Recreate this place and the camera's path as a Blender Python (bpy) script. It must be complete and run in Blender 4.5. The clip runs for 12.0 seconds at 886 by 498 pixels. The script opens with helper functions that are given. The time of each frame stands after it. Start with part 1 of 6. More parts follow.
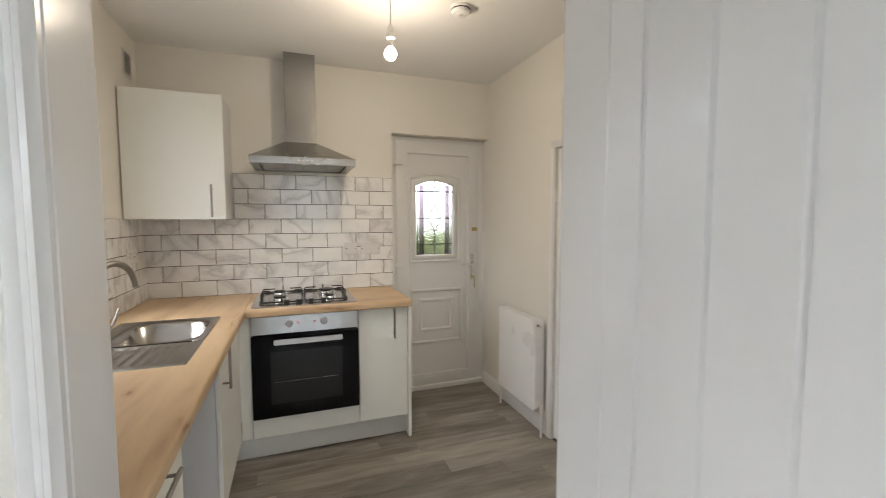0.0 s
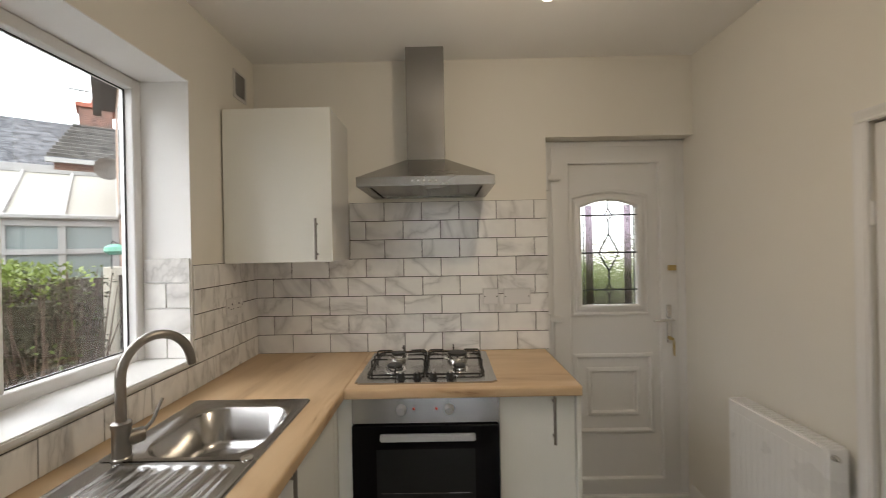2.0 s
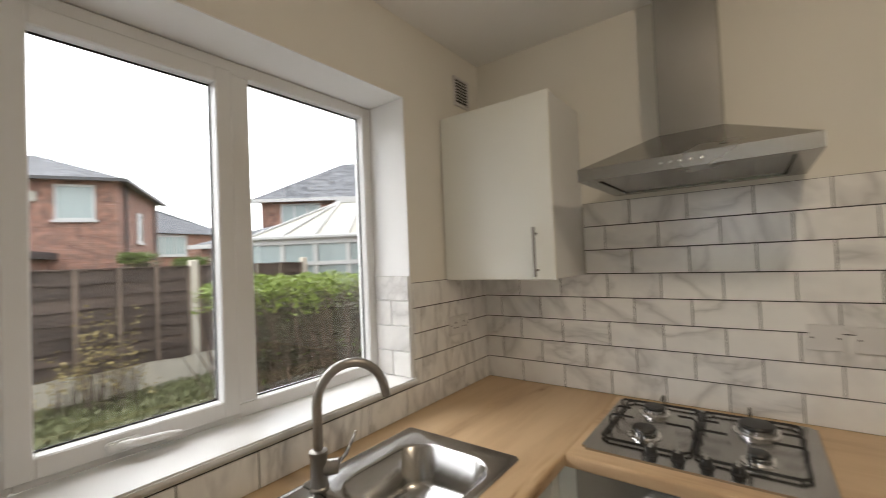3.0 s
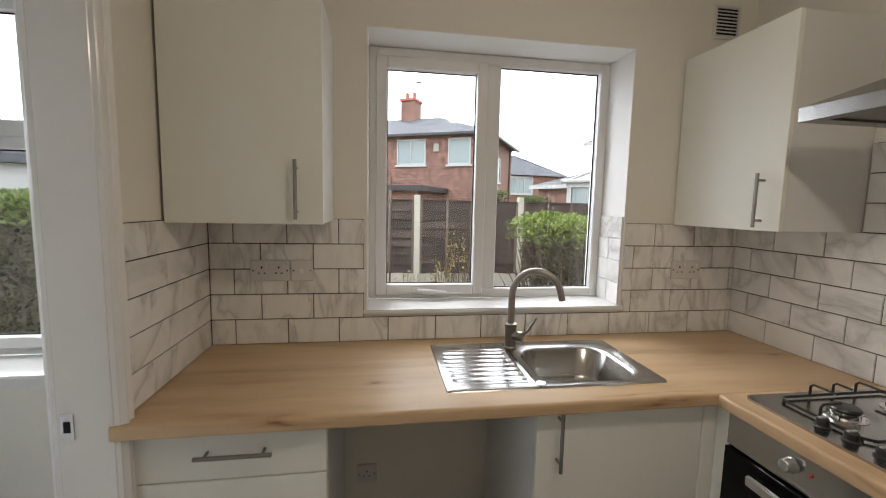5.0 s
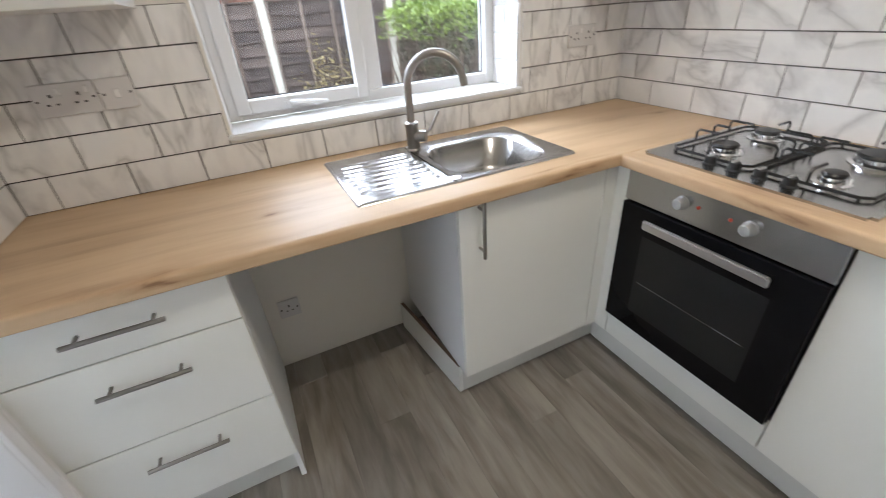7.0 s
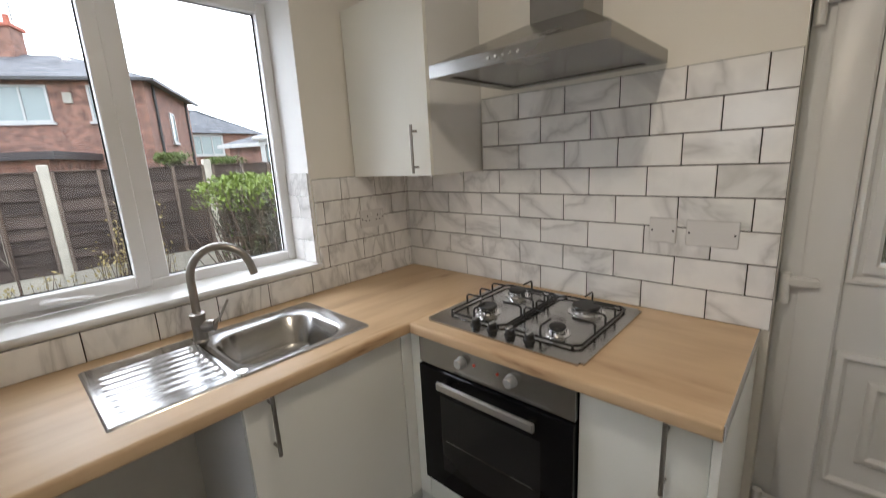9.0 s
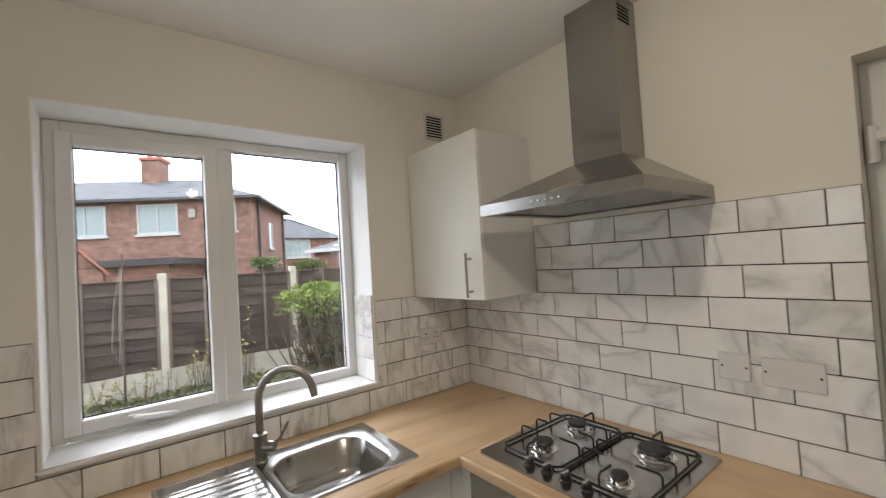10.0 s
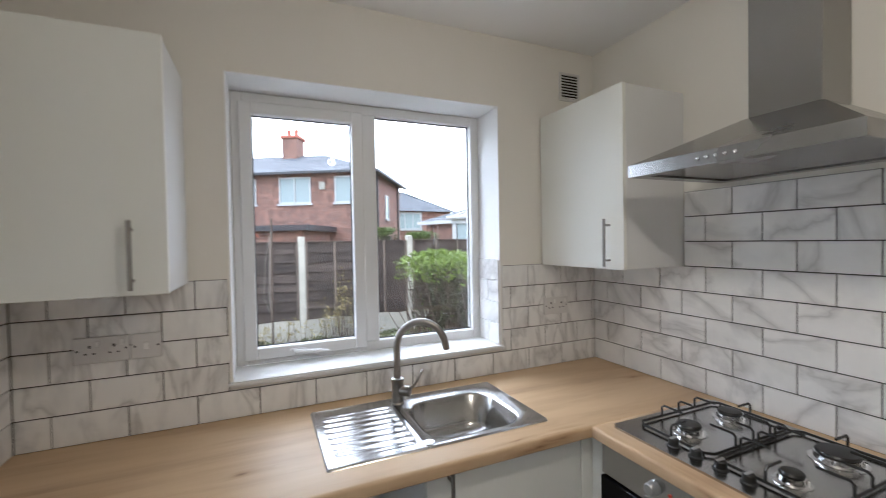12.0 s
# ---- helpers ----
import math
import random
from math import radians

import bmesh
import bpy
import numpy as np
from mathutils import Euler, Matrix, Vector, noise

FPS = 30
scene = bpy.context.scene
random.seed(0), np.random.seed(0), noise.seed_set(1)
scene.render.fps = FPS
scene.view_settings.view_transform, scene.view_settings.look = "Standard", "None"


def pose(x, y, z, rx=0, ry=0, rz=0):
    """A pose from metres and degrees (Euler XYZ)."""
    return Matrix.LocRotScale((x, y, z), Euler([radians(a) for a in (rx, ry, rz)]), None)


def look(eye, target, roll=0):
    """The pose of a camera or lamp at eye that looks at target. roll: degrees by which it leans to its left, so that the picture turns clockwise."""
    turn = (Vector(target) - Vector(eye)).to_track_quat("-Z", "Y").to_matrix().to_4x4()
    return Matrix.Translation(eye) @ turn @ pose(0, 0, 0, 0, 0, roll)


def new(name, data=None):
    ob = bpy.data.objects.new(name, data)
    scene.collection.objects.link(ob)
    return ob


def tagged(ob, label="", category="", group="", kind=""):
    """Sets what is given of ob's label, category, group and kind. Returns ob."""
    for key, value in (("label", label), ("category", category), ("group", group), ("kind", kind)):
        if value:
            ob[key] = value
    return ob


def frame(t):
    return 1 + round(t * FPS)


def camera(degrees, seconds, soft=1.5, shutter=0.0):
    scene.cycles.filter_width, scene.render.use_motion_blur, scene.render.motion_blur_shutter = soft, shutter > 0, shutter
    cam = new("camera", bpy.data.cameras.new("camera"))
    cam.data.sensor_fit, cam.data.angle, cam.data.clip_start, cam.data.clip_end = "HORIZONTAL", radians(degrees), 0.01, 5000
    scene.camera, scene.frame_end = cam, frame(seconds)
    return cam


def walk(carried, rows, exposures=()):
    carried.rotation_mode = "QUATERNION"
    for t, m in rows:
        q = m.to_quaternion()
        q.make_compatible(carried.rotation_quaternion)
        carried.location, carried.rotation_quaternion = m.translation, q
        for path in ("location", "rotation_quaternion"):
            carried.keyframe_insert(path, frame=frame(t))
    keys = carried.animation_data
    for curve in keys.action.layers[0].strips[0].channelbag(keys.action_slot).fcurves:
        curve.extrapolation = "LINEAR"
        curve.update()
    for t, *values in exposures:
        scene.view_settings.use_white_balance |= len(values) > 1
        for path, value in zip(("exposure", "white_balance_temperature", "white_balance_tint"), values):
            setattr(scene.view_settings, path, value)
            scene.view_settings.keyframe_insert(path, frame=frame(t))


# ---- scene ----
cam = camera(94.0, 12.0, soft=0.9, shutter=0.3)
PATH = [
    (0, (0.897, -3.141, 1.411), (1.578, -1.266, 1.273), -0.1),
    (0.5, (0.98, -2.952, 1.448), (1.369, -0.995, 1.311), -0.1),
    (1, (1.001, -2.753, 1.45), (1.28, -0.775, 1.347), -0.5),
    (1.5, (1.038, -2.506, 1.471), (1.233, -0.516, 1.409), -0.9),
    (2, (1.055, -2.3, 1.473), (1.043, -0.3, 1.47), -1.1),
    (2.5, (1.036, -2.058, 1.503), (0.566, -0.115, 1.545), -2.4),
    (3, (1.12, -1.859, 1.516), (-0.076, -0.257, 1.564), -2.4),
    (3.5, (1.272, -1.755, 1.504), (-0.444, -0.73, 1.563), -1.6),
    (3.7, (1.347, -1.754, 1.5), (-0.467, -0.914, 1.545), -1.3),
    (5.3, (1.767, -1.684, 1.478), (-0.199, -1.455, 1.189), 1.0),
    (5.5, (1.767, -1.675, 1.461), (-0.179, -1.446, 1.058), 0.8),
    (6, (1.723, -1.675, 1.418), (-0.132, -1.376, 0.733), 0.1),
    (6.5, (1.643, -1.701, 1.38), (-0.091, -1.255, 0.49), -2.0),
    (7, (1.573, -1.71, 1.369), (-0.001, -1.012, 0.351), -4.5),
    (7.2, (1.557, -1.707, 1.371), (0.067, -0.885, 0.32), -4.8),
    (8.8, (1.684, -1.573, 1.455), (0.378, -0.164, 0.9), -3.2),
    (9, (1.697, -1.572, 1.488), (0.369, -0.14, 1.058), -3.0),
    (9.5, (1.734, -1.557, 1.556), (0.323, -0.148, 1.408), -3.1),
    (10, (1.783, -1.556, 1.599), (0.215, -0.315, 1.654), -3.5),
    (10.5, (1.827, -1.574, 1.61), (0.072, -0.624, 1.751), -3.4),
    (11, (1.852, -1.603, 1.599), (-0.04, -0.969, 1.723), -2.6),
    (11.5, (1.826, -1.644, 1.571), (-0.102, -1.114, 1.61), -1.6),
    (12, (1.714, -1.642, 1.55), (-0.118, -0.84, 1.509), -1.1),
]
EXPOSURES = [(0, 0.56, 6090, 10), (0.5, 0.45, 6090, 10), (1.2, 0.3, 6240, 10), (2.5, 0.02, 6340, 10), (3.5, 0.02, 6390, 10), (5.3, 0.15, 6090, 10), (6.0, 0.55, 6110, 10), (6.5, 0.88, 5810, 10), (7.2, 0.98, 5390, 10), (8.8, 0.36, 5700, 10), (9.5, 0.11, 6080, 10), (10.5, 0.3, 5760, 10), (12, 0.38, 5350, 10)]
walk(cam, [(t, look(eye, target, roll)) for t, eye, target, roll in PATH], EXPOSURES)

SKY, BULB, BULB_DOWN = 0.125, 6.4, 10.5

# ---- world and lights ----
world = bpy.data.worlds.new("overcast_sky")
scene.world = world
world.use_nodes = True
wn, wl = world.node_tree.nodes, world.node_tree.links
sky = wn.new("ShaderNodeTexSky")
sky.sky_type = "NISHITA"
sky.sun_disc = False
sky.sun_elevation, sky.sun_rotation = radians(50), radians(243)
sky.dust_density, sky.air_density, sky.ozone_density = 4.0, 1.0, 1.0
grey, flat, gain = wn.new("ShaderNodeHueSaturation"), wn.new("ShaderNodeGamma"), wn.new("ShaderNodeVectorMath")
grey.inputs["Saturation"].default_value = 0.26
flat.inputs["Gamma"].default_value = 0.22   # thick cloud evens out the dome
gain.operation, gain.inputs["Scale"].default_value = "SCALE", 22.5
wl.new(sky.outputs["Color"], grey.inputs["Color"])
wl.new(grey.outputs["Color"], flat.inputs["Color"])
wl.new(flat.outputs["Color"], gain.inputs[0])
wl.new(gain.outputs[0], wn["Background"].inputs["Color"])
wn["Background"].inputs["Strength"].default_value = SKY
sun_data = bpy.data.lights.new("sun", "SUN")
sun_data.energy, sun_data.angle, sun_data.color = 1.5, radians(50), (1.0, 0.97, 0.93)
sun = new("sun", sun_data)
sun.matrix_world = look((-9, -4.6, 12), (0, 0, 0))
bulb_data = bpy.data.lights.new("bulb_light", "POINT")
bulb_data.energy, bulb_data.color, bulb_data.shadow_soft_size = BULB, (1.0, 0.81, 0.58), 0.035
bulb_light = new("bulb_light", bulb_data)
bulb_light.location = (1.37, -1.09, 2.225)
# the bulb's cap shades its upper half, so that it throws more light down than up
down_data = bpy.data.lights.new("bulb_downlight", "SPOT")
down_data.energy, down_data.color, down_data.shadow_soft_size = BULB_DOWN, bulb_data.color, 0.035
down_data.spot_size, down_data.spot_blend = radians(165), 0.9
bulb_downlight = new("bulb_downlight", down_data)
bulb_downlight.matrix_world = look((1.37, -1.09, 2.22), (1.37, -1.089, 0))


# ---- materials ----
def material(name, colour, rough=0.5, metal=0.0, vary=0.06, scale=6.0, fine=90.0, bump=0.03, stretch=(1, 1, 1), spread=0.0, coat=0.0, rough_vary=0.1):
    """A plain surface with wear at two scales: broad tone, fine grain and relief."""
    m = bpy.data.materials.new(name)
    m.use_nodes = True
    n, l = m.node_tree.nodes, m.node_tree.links
    b = n["Principled BSDF"]
    tc = n.new("ShaderNodeTexCoord")
    mp = n.new("ShaderNodeMapping")
    mp.inputs["Scale"].default_value = stretch
    l.new(tc.outputs["Object"], mp.inputs["Vector"])
    big, small = n.new("ShaderNodeTexNoise"), n.new("ShaderNodeTexNoise")
    big.inputs["Scale"].default_value, small.inputs["Scale"].default_value = scale, fine
    big.inputs["Detail"].default_value, small.inputs["Detail"].default_value = 4, 3
    l.new(mp.outputs["Vector"], big.inputs["Vector"])
    l.new(mp.outputs["Vector"], small.inputs["Vector"])
    mix = n.new("ShaderNodeMath")
    mix.operation = "MULTIPLY_ADD"
    mix.inputs[1].default_value = 0.35
    l.new(small.outputs["Fac"], mix.inputs[0])
    l.new(big.outputs["Fac"], mix.inputs[2])
    value = n.new("ShaderNodeMapRange")
    value.inputs["From Min"].default_value, value.inputs["From Max"].default_value = 0.35, 1.0
    value.inputs["To Min"].default_value, value.inputs["To Max"].default_value = 1 - vary, 1 + vary
    l.new(mix.outputs[0], value.inputs["Value"])
    hsv = n.new("ShaderNodeHueSaturation")
    hsv.inputs["Color"].default_value = (*colour, 1)
    l.new(value.outputs["Result"], hsv.inputs["Value"])
    if spread:
        info = n.new("ShaderNodeObjectInfo")
        r = n.new("ShaderNodeMapRange")
        r.inputs["To Min"].default_value, r.inputs["To Max"].default_value = 1 - spread, 1 + spread
        l.new(info.outputs["Random"], r.inputs["Value"])
        mul = n.new("ShaderNodeMath")
        mul.operation = "MULTIPLY"
        l.new(r.outputs["Result"], mul.inputs[0])
        l.new(value.outputs["Result"], mul.inputs[1])
        l.new(mul.outputs[0], hsv.inputs["Value"])
    l.new(hsv.outputs["Color"], b.inputs["Base Color"])
    rr = n.new("ShaderNodeMapRange")
    rr.inputs["To Min"].default_value, rr.inputs["To Max"].default_value = max(0.02, rough - rough_vary), min(1, rough + rough_vary)
    l.new(big.outputs["Fac"], rr.inputs["Value"])
    l.new(rr.outputs["Result"], b.inputs["Roughness"])
    b.inputs["Metallic"].default_value = metal
    b.inputs["Coat Weight"].default_value = coat
    if bump:
        bm_ = n.new("ShaderNodeBump")
        bm_.inputs["Strength"].default_value = bump
        bm_.inputs["Distance"].default_value = 0.01
        l.new(mix.outputs[0], bm_.inputs["Height"])
        l.new(bm_.outputs["Normal"], b.inputs["Normal"])
    return m


def ramp_node(n, stops):
    r = n.new("ShaderNodeValToRGB")
    while len(r.color_ramp.elements) < len(stops):
        r.color_ramp.elements.new(0.5)
    for e, (p, c) in zip(r.color_ramp.elements, stops):
        e.position, e.color = p, (*c, 1)
    return r


def wood(name, stops, along, size=1.0, rough=0.45, knots=1.1, spread=0.0, per_piece=False, bump=0.05, weight=0.45, streaks=False):
    """Wood with grain that runs along one axis, in tones given as ramp stops."""
    m = bpy.data.materials.new(name)
    m.use_nodes = True
    n, l = m.node_tree.nodes, m.node_tree.links
    b = n["Principled BSDF"]
    tc = n.new("ShaderNodeTexCoord")
    mp = n.new("ShaderNodeMapping")
    s = [9 / size, 9 / size, 9 / size]
    s["xyz".index(along)] = 1.5 / size
    mp.inputs["Scale"].default_value = s
    l.new(tc.outputs["Object"], mp.inputs["Vector"])
    source = mp.outputs["Vector"]
    info = n.new("ShaderNodeObjectInfo")
    if per_piece:
        add = n.new("ShaderNodeVectorMath")
        add.operation = "MULTIPLY_ADD"
        cx = n.new("ShaderNodeCombineXYZ")
        for k in range(3):
            l.new(info.outputs["Random"], cx.inputs[k])
        l.new(cx.outputs[0], add.inputs[0])
        add.inputs[1].default_value = (37, 53, 71)
        l.new(source, add.inputs[2])
        source = add.outputs[0]
    broad = n.new("ShaderNodeTexNoise")
    broad.inputs["Scale"].default_value, broad.inputs["Detail"].default_value, broad.inputs["Distortion"].default_value = 0.5, 6, knots
    grain = n.new("ShaderNodeTexNoise")
    grain.inputs["Scale"].default_value, grain.inputs["Detail"].default_value, grain.inputs["Distortion"].default_value = 4.5, 8, 0.4
    l.new(source, broad.inputs["Vector"])
    l.new(source, grain.inputs["Vector"])
    mix = n.new("ShaderNodeMath")
    mix.operation = "MULTIPLY_ADD"
    mix.inputs[1].default_value = weight
    l.new(grain.outputs["Fac"], mix.inputs[0])
    half = n.new("ShaderNodeMath")
    half.operation = "MULTIPLY"
    half.inputs[1].default_value = 1 - weight
    l.new(broad.outputs["Fac"], half.inputs[0])
    l.new(half.outputs[0], mix.inputs[2])
    r = ramp_node(n, stops)
    l.new(mix.outputs[0], r.inputs["Fac"])
    hsv = n.new("ShaderNodeHueSaturation")
    l.new(r.outputs["Color"], hsv.inputs["Color"])
    if streaks:   # small knots and dark cracks, drawn out along the grain
        knot = n.new("ShaderNodeTexVoronoi")
        knot.inputs["Scale"].default_value = 1.3
        bend = n.new("ShaderNodeVectorMath")
        bend.operation = "MULTIPLY_ADD"
        bend.inputs[1].default_value = (0.5, 0.5, 0.5)
        l.new(grain.outputs["Color"], bend.inputs[0])
        l.new(source, bend.inputs[2])
        l.new(bend.outputs[0], knot.inputs["Vector"])
        kr = ramp_node(n, [(0.02, (0.45, 0.36, 0.30)), (0.07, (0.80, 0.74, 0.68)), (0.16, (0.96, 0.95, 0.94)), (0.35, (1, 1, 1))])
        l.new(knot.outputs["Distance"], kr.inputs["Fac"])
        km = n.new("ShaderNodeMix")
        km.data_type, km.blend_type = "RGBA", "MULTIPLY"
        km.inputs["Factor"].default_value = 1
        l.new(r.outputs["Color"], km.inputs["A"])
        l.new(kr.outputs["Color"], km.inputs["B"])
        l.new(km.outputs["Result"], hsv.inputs["Color"])
    if spread:
        rr = n.new("ShaderNodeMapRange")
        rr.inputs["To Min"].default_value, rr.inputs["To Max"].default_value = 1 - spread, 1 + spread
        l.new(info.outputs["Random"], rr.inputs["Value"])
        l.new(rr.outputs["Result"], hsv.inputs["Value"])
    l.new(hsv.outputs["Color"], b.inputs["Base Color"])
    b.inputs["Roughness"].default_value = rough
    bp = n.new("ShaderNodeBump")
    bp.inputs["Strength"].default_value, bp.inputs["Distance"].default_value = bump, 0.005
    l.new(grain.outputs["Fac"], bp.inputs["Height"])
    l.new(bp.outputs["Normal"], b.inputs["Normal"])
    return m


def marble(name):
    """White glazed tile with soft grey veins, different on every tile."""
    m = bpy.data.materials.new(name)
    m.use_nodes = True
    n, l = m.node_tree.nodes, m.node_tree.links
    b = n["Principled BSDF"]
    tc, info = n.new("ShaderNodeTexCoord"), n.new("ShaderNodeObjectInfo")
    cx = n.new("ShaderNodeCombineXYZ")
    for k in range(3):
        l.new(info.outputs["Random"], cx.inputs[k])
    add = n.new("ShaderNodeVectorMath")
    add.operation = "MULTIPLY_ADD"
    add.inputs[1].default_value = (41, 67, 29)
    l.new(cx.outputs[0], add.inputs[0])
    l.new(tc.outputs["Object"], add.inputs[2])
    rot = n.new("ShaderNodeMapping")
    rot.inputs["Rotation"].default_value = (0.6, 0.7, 0.5)
    rot.inputs["Scale"].default_value = (1.0, 2.6, 1.0)
    l.new(add.outputs[0], rot.inputs["Vector"])
    vein = n.new("ShaderNodeTexNoise")
    vein.inputs["Scale"].default_value, vein.inputs["Detail"].default_value, vein.inputs["Distortion"].default_value = 2.2, 5, 0.7
    l.new(rot.outputs["Vector"], vein.inputs["Vector"])
    line = n.new("ShaderNodeMath")
    line.operation = "SUBTRACT"
    line.inputs[1].default_value = 0.5
    l.new(vein.outputs["Fac"], line.inputs[0])
    ab = n.new("ShaderNodeMath")
    ab.operation = "ABSOLUTE"
    l.new(line.outputs[0], ab.inputs[0])
    r = ramp_node(n, [(0.0, (0.60, 0.59, 0.575)), (0.014, (0.71, 0.70, 0.685)), (0.05, (0.84, 0.83, 0.81)), (1.0, (0.88, 0.87, 0.85))])
    l.new(ab.outputs[0], r.inputs["Fac"])
    cloud = n.new("ShaderNodeTexNoise")
    cloud.inputs["Scale"].default_value, cloud.inputs["Detail"].default_value = 9, 4
    l.new(rot.outputs["Vector"], cloud.inputs["Vector"])
    cr = ramp_node(n, [(0.30, (0.90, 0.90, 0.905)), (0.55, (1, 1, 1))])
    l.new(cloud.outputs["Fac"], cr.inputs["Fac"])
    mul = n.new("ShaderNodeMix")
    mul.data_type, mul.blend_type = "RGBA", "MULTIPLY"
    mul.inputs["Factor"].default_value = 1
    l.new(r.outputs["Color"], mul.inputs["A"])
    l.new(cr.outputs["Color"], mul.inputs["B"])
    l.new(mul.outputs["Result"], b.inputs["Base Color"])
    b.inputs["Roughness"].default_value = 0.17
    bp = n.new("ShaderNodeBump")
    bp.inputs["Strength"].default_value, bp.inputs["Distance"].default_value = 0.05, 0.01
    wob = n.new("ShaderNodeTexNoise")
    wob.inputs["Scale"].default_value = 14
    l.new(add.outputs[0], wob.inputs["Vector"])
    l.new(wob.outputs["Fac"], bp.inputs["Height"])
    l.new(bp.outputs["Normal"], b.inputs["Normal"])
    return m


def brick_wall(name):
    """Brickwork for walls too far off to tell the bricks by their depth."""
    m = bpy.data.materials.new(name)
    m.use_nodes = True
    n, l = m.node_tree.nodes, m.node_tree.links
    b = n["Principled BSDF"]
    tc = n.new("ShaderNodeTexCoord")
    sep, comb = n.new("ShaderNodeSeparateXYZ"), n.new("ShaderNodeCombineXYZ")
    add = n.new("ShaderNodeMath")
    l.new(tc.outputs["Object"], sep.inputs[0])
    l.new(sep.outputs["X"], add.inputs[0])
    l.new(sep.outputs["Y"], add.inputs[1])
    l.new(add.outputs[0], comb.inputs["X"])
    l.new(sep.outputs["Z"], comb.inputs["Y"])
    br = n.new("ShaderNodeTexBrick")
    br.inputs["Color1"].default_value, br.inputs["Color2"].default_value = (0.225, 0.112, 0.08, 1), (0.135, 0.071, 0.056, 1)
    br.inputs["Mortar"].default_value = (0.26, 0.17, 0.13, 1)
    br.inputs["Scale"].default_value = 1.0
    br.inputs["Brick Width"].default_value, br.inputs["Row Height"].default_value = 0.225, 0.075
    br.inputs["Mortar Size"].default_value = 0.008
    l.new(comb.outputs[0], br.inputs["Vector"])
    no = n.new("ShaderNodeTexNoise")
    no.inputs["Scale"].default_value, no.inputs["Detail"].default_value = 4.5, 9
    l.new(tc.outputs["Object"], no.inputs["Vector"])
    mr = n.new("ShaderNodeMapRange")
    mr.inputs["From Min"].default_value, mr.inputs["From Max"].default_value = 0.36, 0.64
    mr.inputs["To Min"].default_value, mr.inputs["To Max"].default_value = 0.6, 1.35
    l.new(no.outputs["Fac"], mr.inputs["Value"])
    hsv = n.new("ShaderNodeHueSaturation")
    l.new(br.outputs["Color"], hsv.inputs["Color"])
    l.new(mr.outputs["Result"], hsv.inputs["Value"])
    l.new(hsv.outputs["Color"], b.inputs["Base Color"])
    b.inputs["Roughness"].default_value = 0.9
    bp = n.new("ShaderNodeBump")
    bp.inputs["Strength"].default_value, bp.inputs["Distance"].default_value = 0.5, 0.01
    bp.invert = True
    l.new(br.outputs["Fac"], bp.inputs["Height"])
    l.new(bp.outputs["Normal"], b.inputs["Normal"])
    return m


def slate_roof(name, colour, row=0.25):
    m = brick_wall(name)
    br = next(k for k in m.node_tree.nodes if k.type == "TEX_BRICK")
    br.inputs["Color1"].default_value = (*colour, 1)
    br.inputs["Color2"].default_value = (*[c * 0.75 for c in colour], 1)
    br.inputs["Mortar"].default_value = (*[c * 0.35 for c in colour], 1)
    br.inputs["Brick Width"].default_value, br.inputs["Row Height"].default_value, br.inputs["Mortar Size"].default_value = 0.3, row, 0.012
    m.node_tree.nodes["Principled BSDF"].inputs["Specular IOR Level"].default_value = 0.2
    return m


def glass(name, rough=0.0, tint=(1, 1, 1), relief=0.0):
    m = bpy.data.materials.new(name)
    m.use_nodes = True
    n, l = m.node_tree.nodes, m.node_tree.links
    b = n["Principled BSDF"]
    b.inputs["Base Color"].default_value = (*tint, 1)
    b.inputs["Transmission Weight"].default_value = 1
    b.inputs["Roughness"].default_value = rough
    b.inputs["IOR"].default_value = 1.45
    if relief:
        no, bp = n.new("ShaderNodeTexNoise"), n.new("ShaderNodeBump")
        no.inputs["Scale"].default_value, no.inputs["Detail"].default_value = 38, 2
        tc = n.new("ShaderNodeTexCoord")
        l.new(tc.outputs["Object"], no.inputs["Vector"])
        bp.inputs["Strength"].default_value, bp.inputs["Distance"].default_value = relief, 0.01
        l.new(no.outputs["Fac"], bp.inputs["Height"])
        l.new(bp.outputs["Normal"], b.inputs["Normal"])
    return m


def glow(name, colour, strength):
    m = bpy.data.materials.new(name)
    m.use_nodes = True
    b = m.node_tree.nodes["Principled BSDF"]
    b.inputs["Base Color"].default_value = (*colour, 1)
    b.inputs["Emission Color"].default_value = (*colour, 1)
    b.inputs["Emission Strength"].default_value = strength
    return m


OAK = [(0.34, (0.36, 0.235, 0.13)), (0.40, (0.48, 0.327, 0.188)), (0.46, (0.545, 0.384, 0.226)), (0.53, (0.60, 0.435, 0.263)), (0.66, (0.65, 0.483, 0.30))]
GREY_OAK = [(0.30, (0.115, 0.10, 0.082)), (0.44, (0.205, 0.183, 0.155)), (0.55, (0.29, 0.264, 0.228)), (0.70, (0.38, 0.35, 0.308))]
DARK_OAK = [(0.3, (0.05, 0.047, 0.046)), (0.5, (0.10, 0.096, 0.094)), (0.75, (0.17, 0.163, 0.158))]
CREOSOTE = [(0.25, (0.014, 0.010, 0.008)), (0.45, (0.040, 0.028, 0.022)), (0.58, (0.072, 0.052, 0.041)), (0.8, (0.12, 0.09, 0.072))]
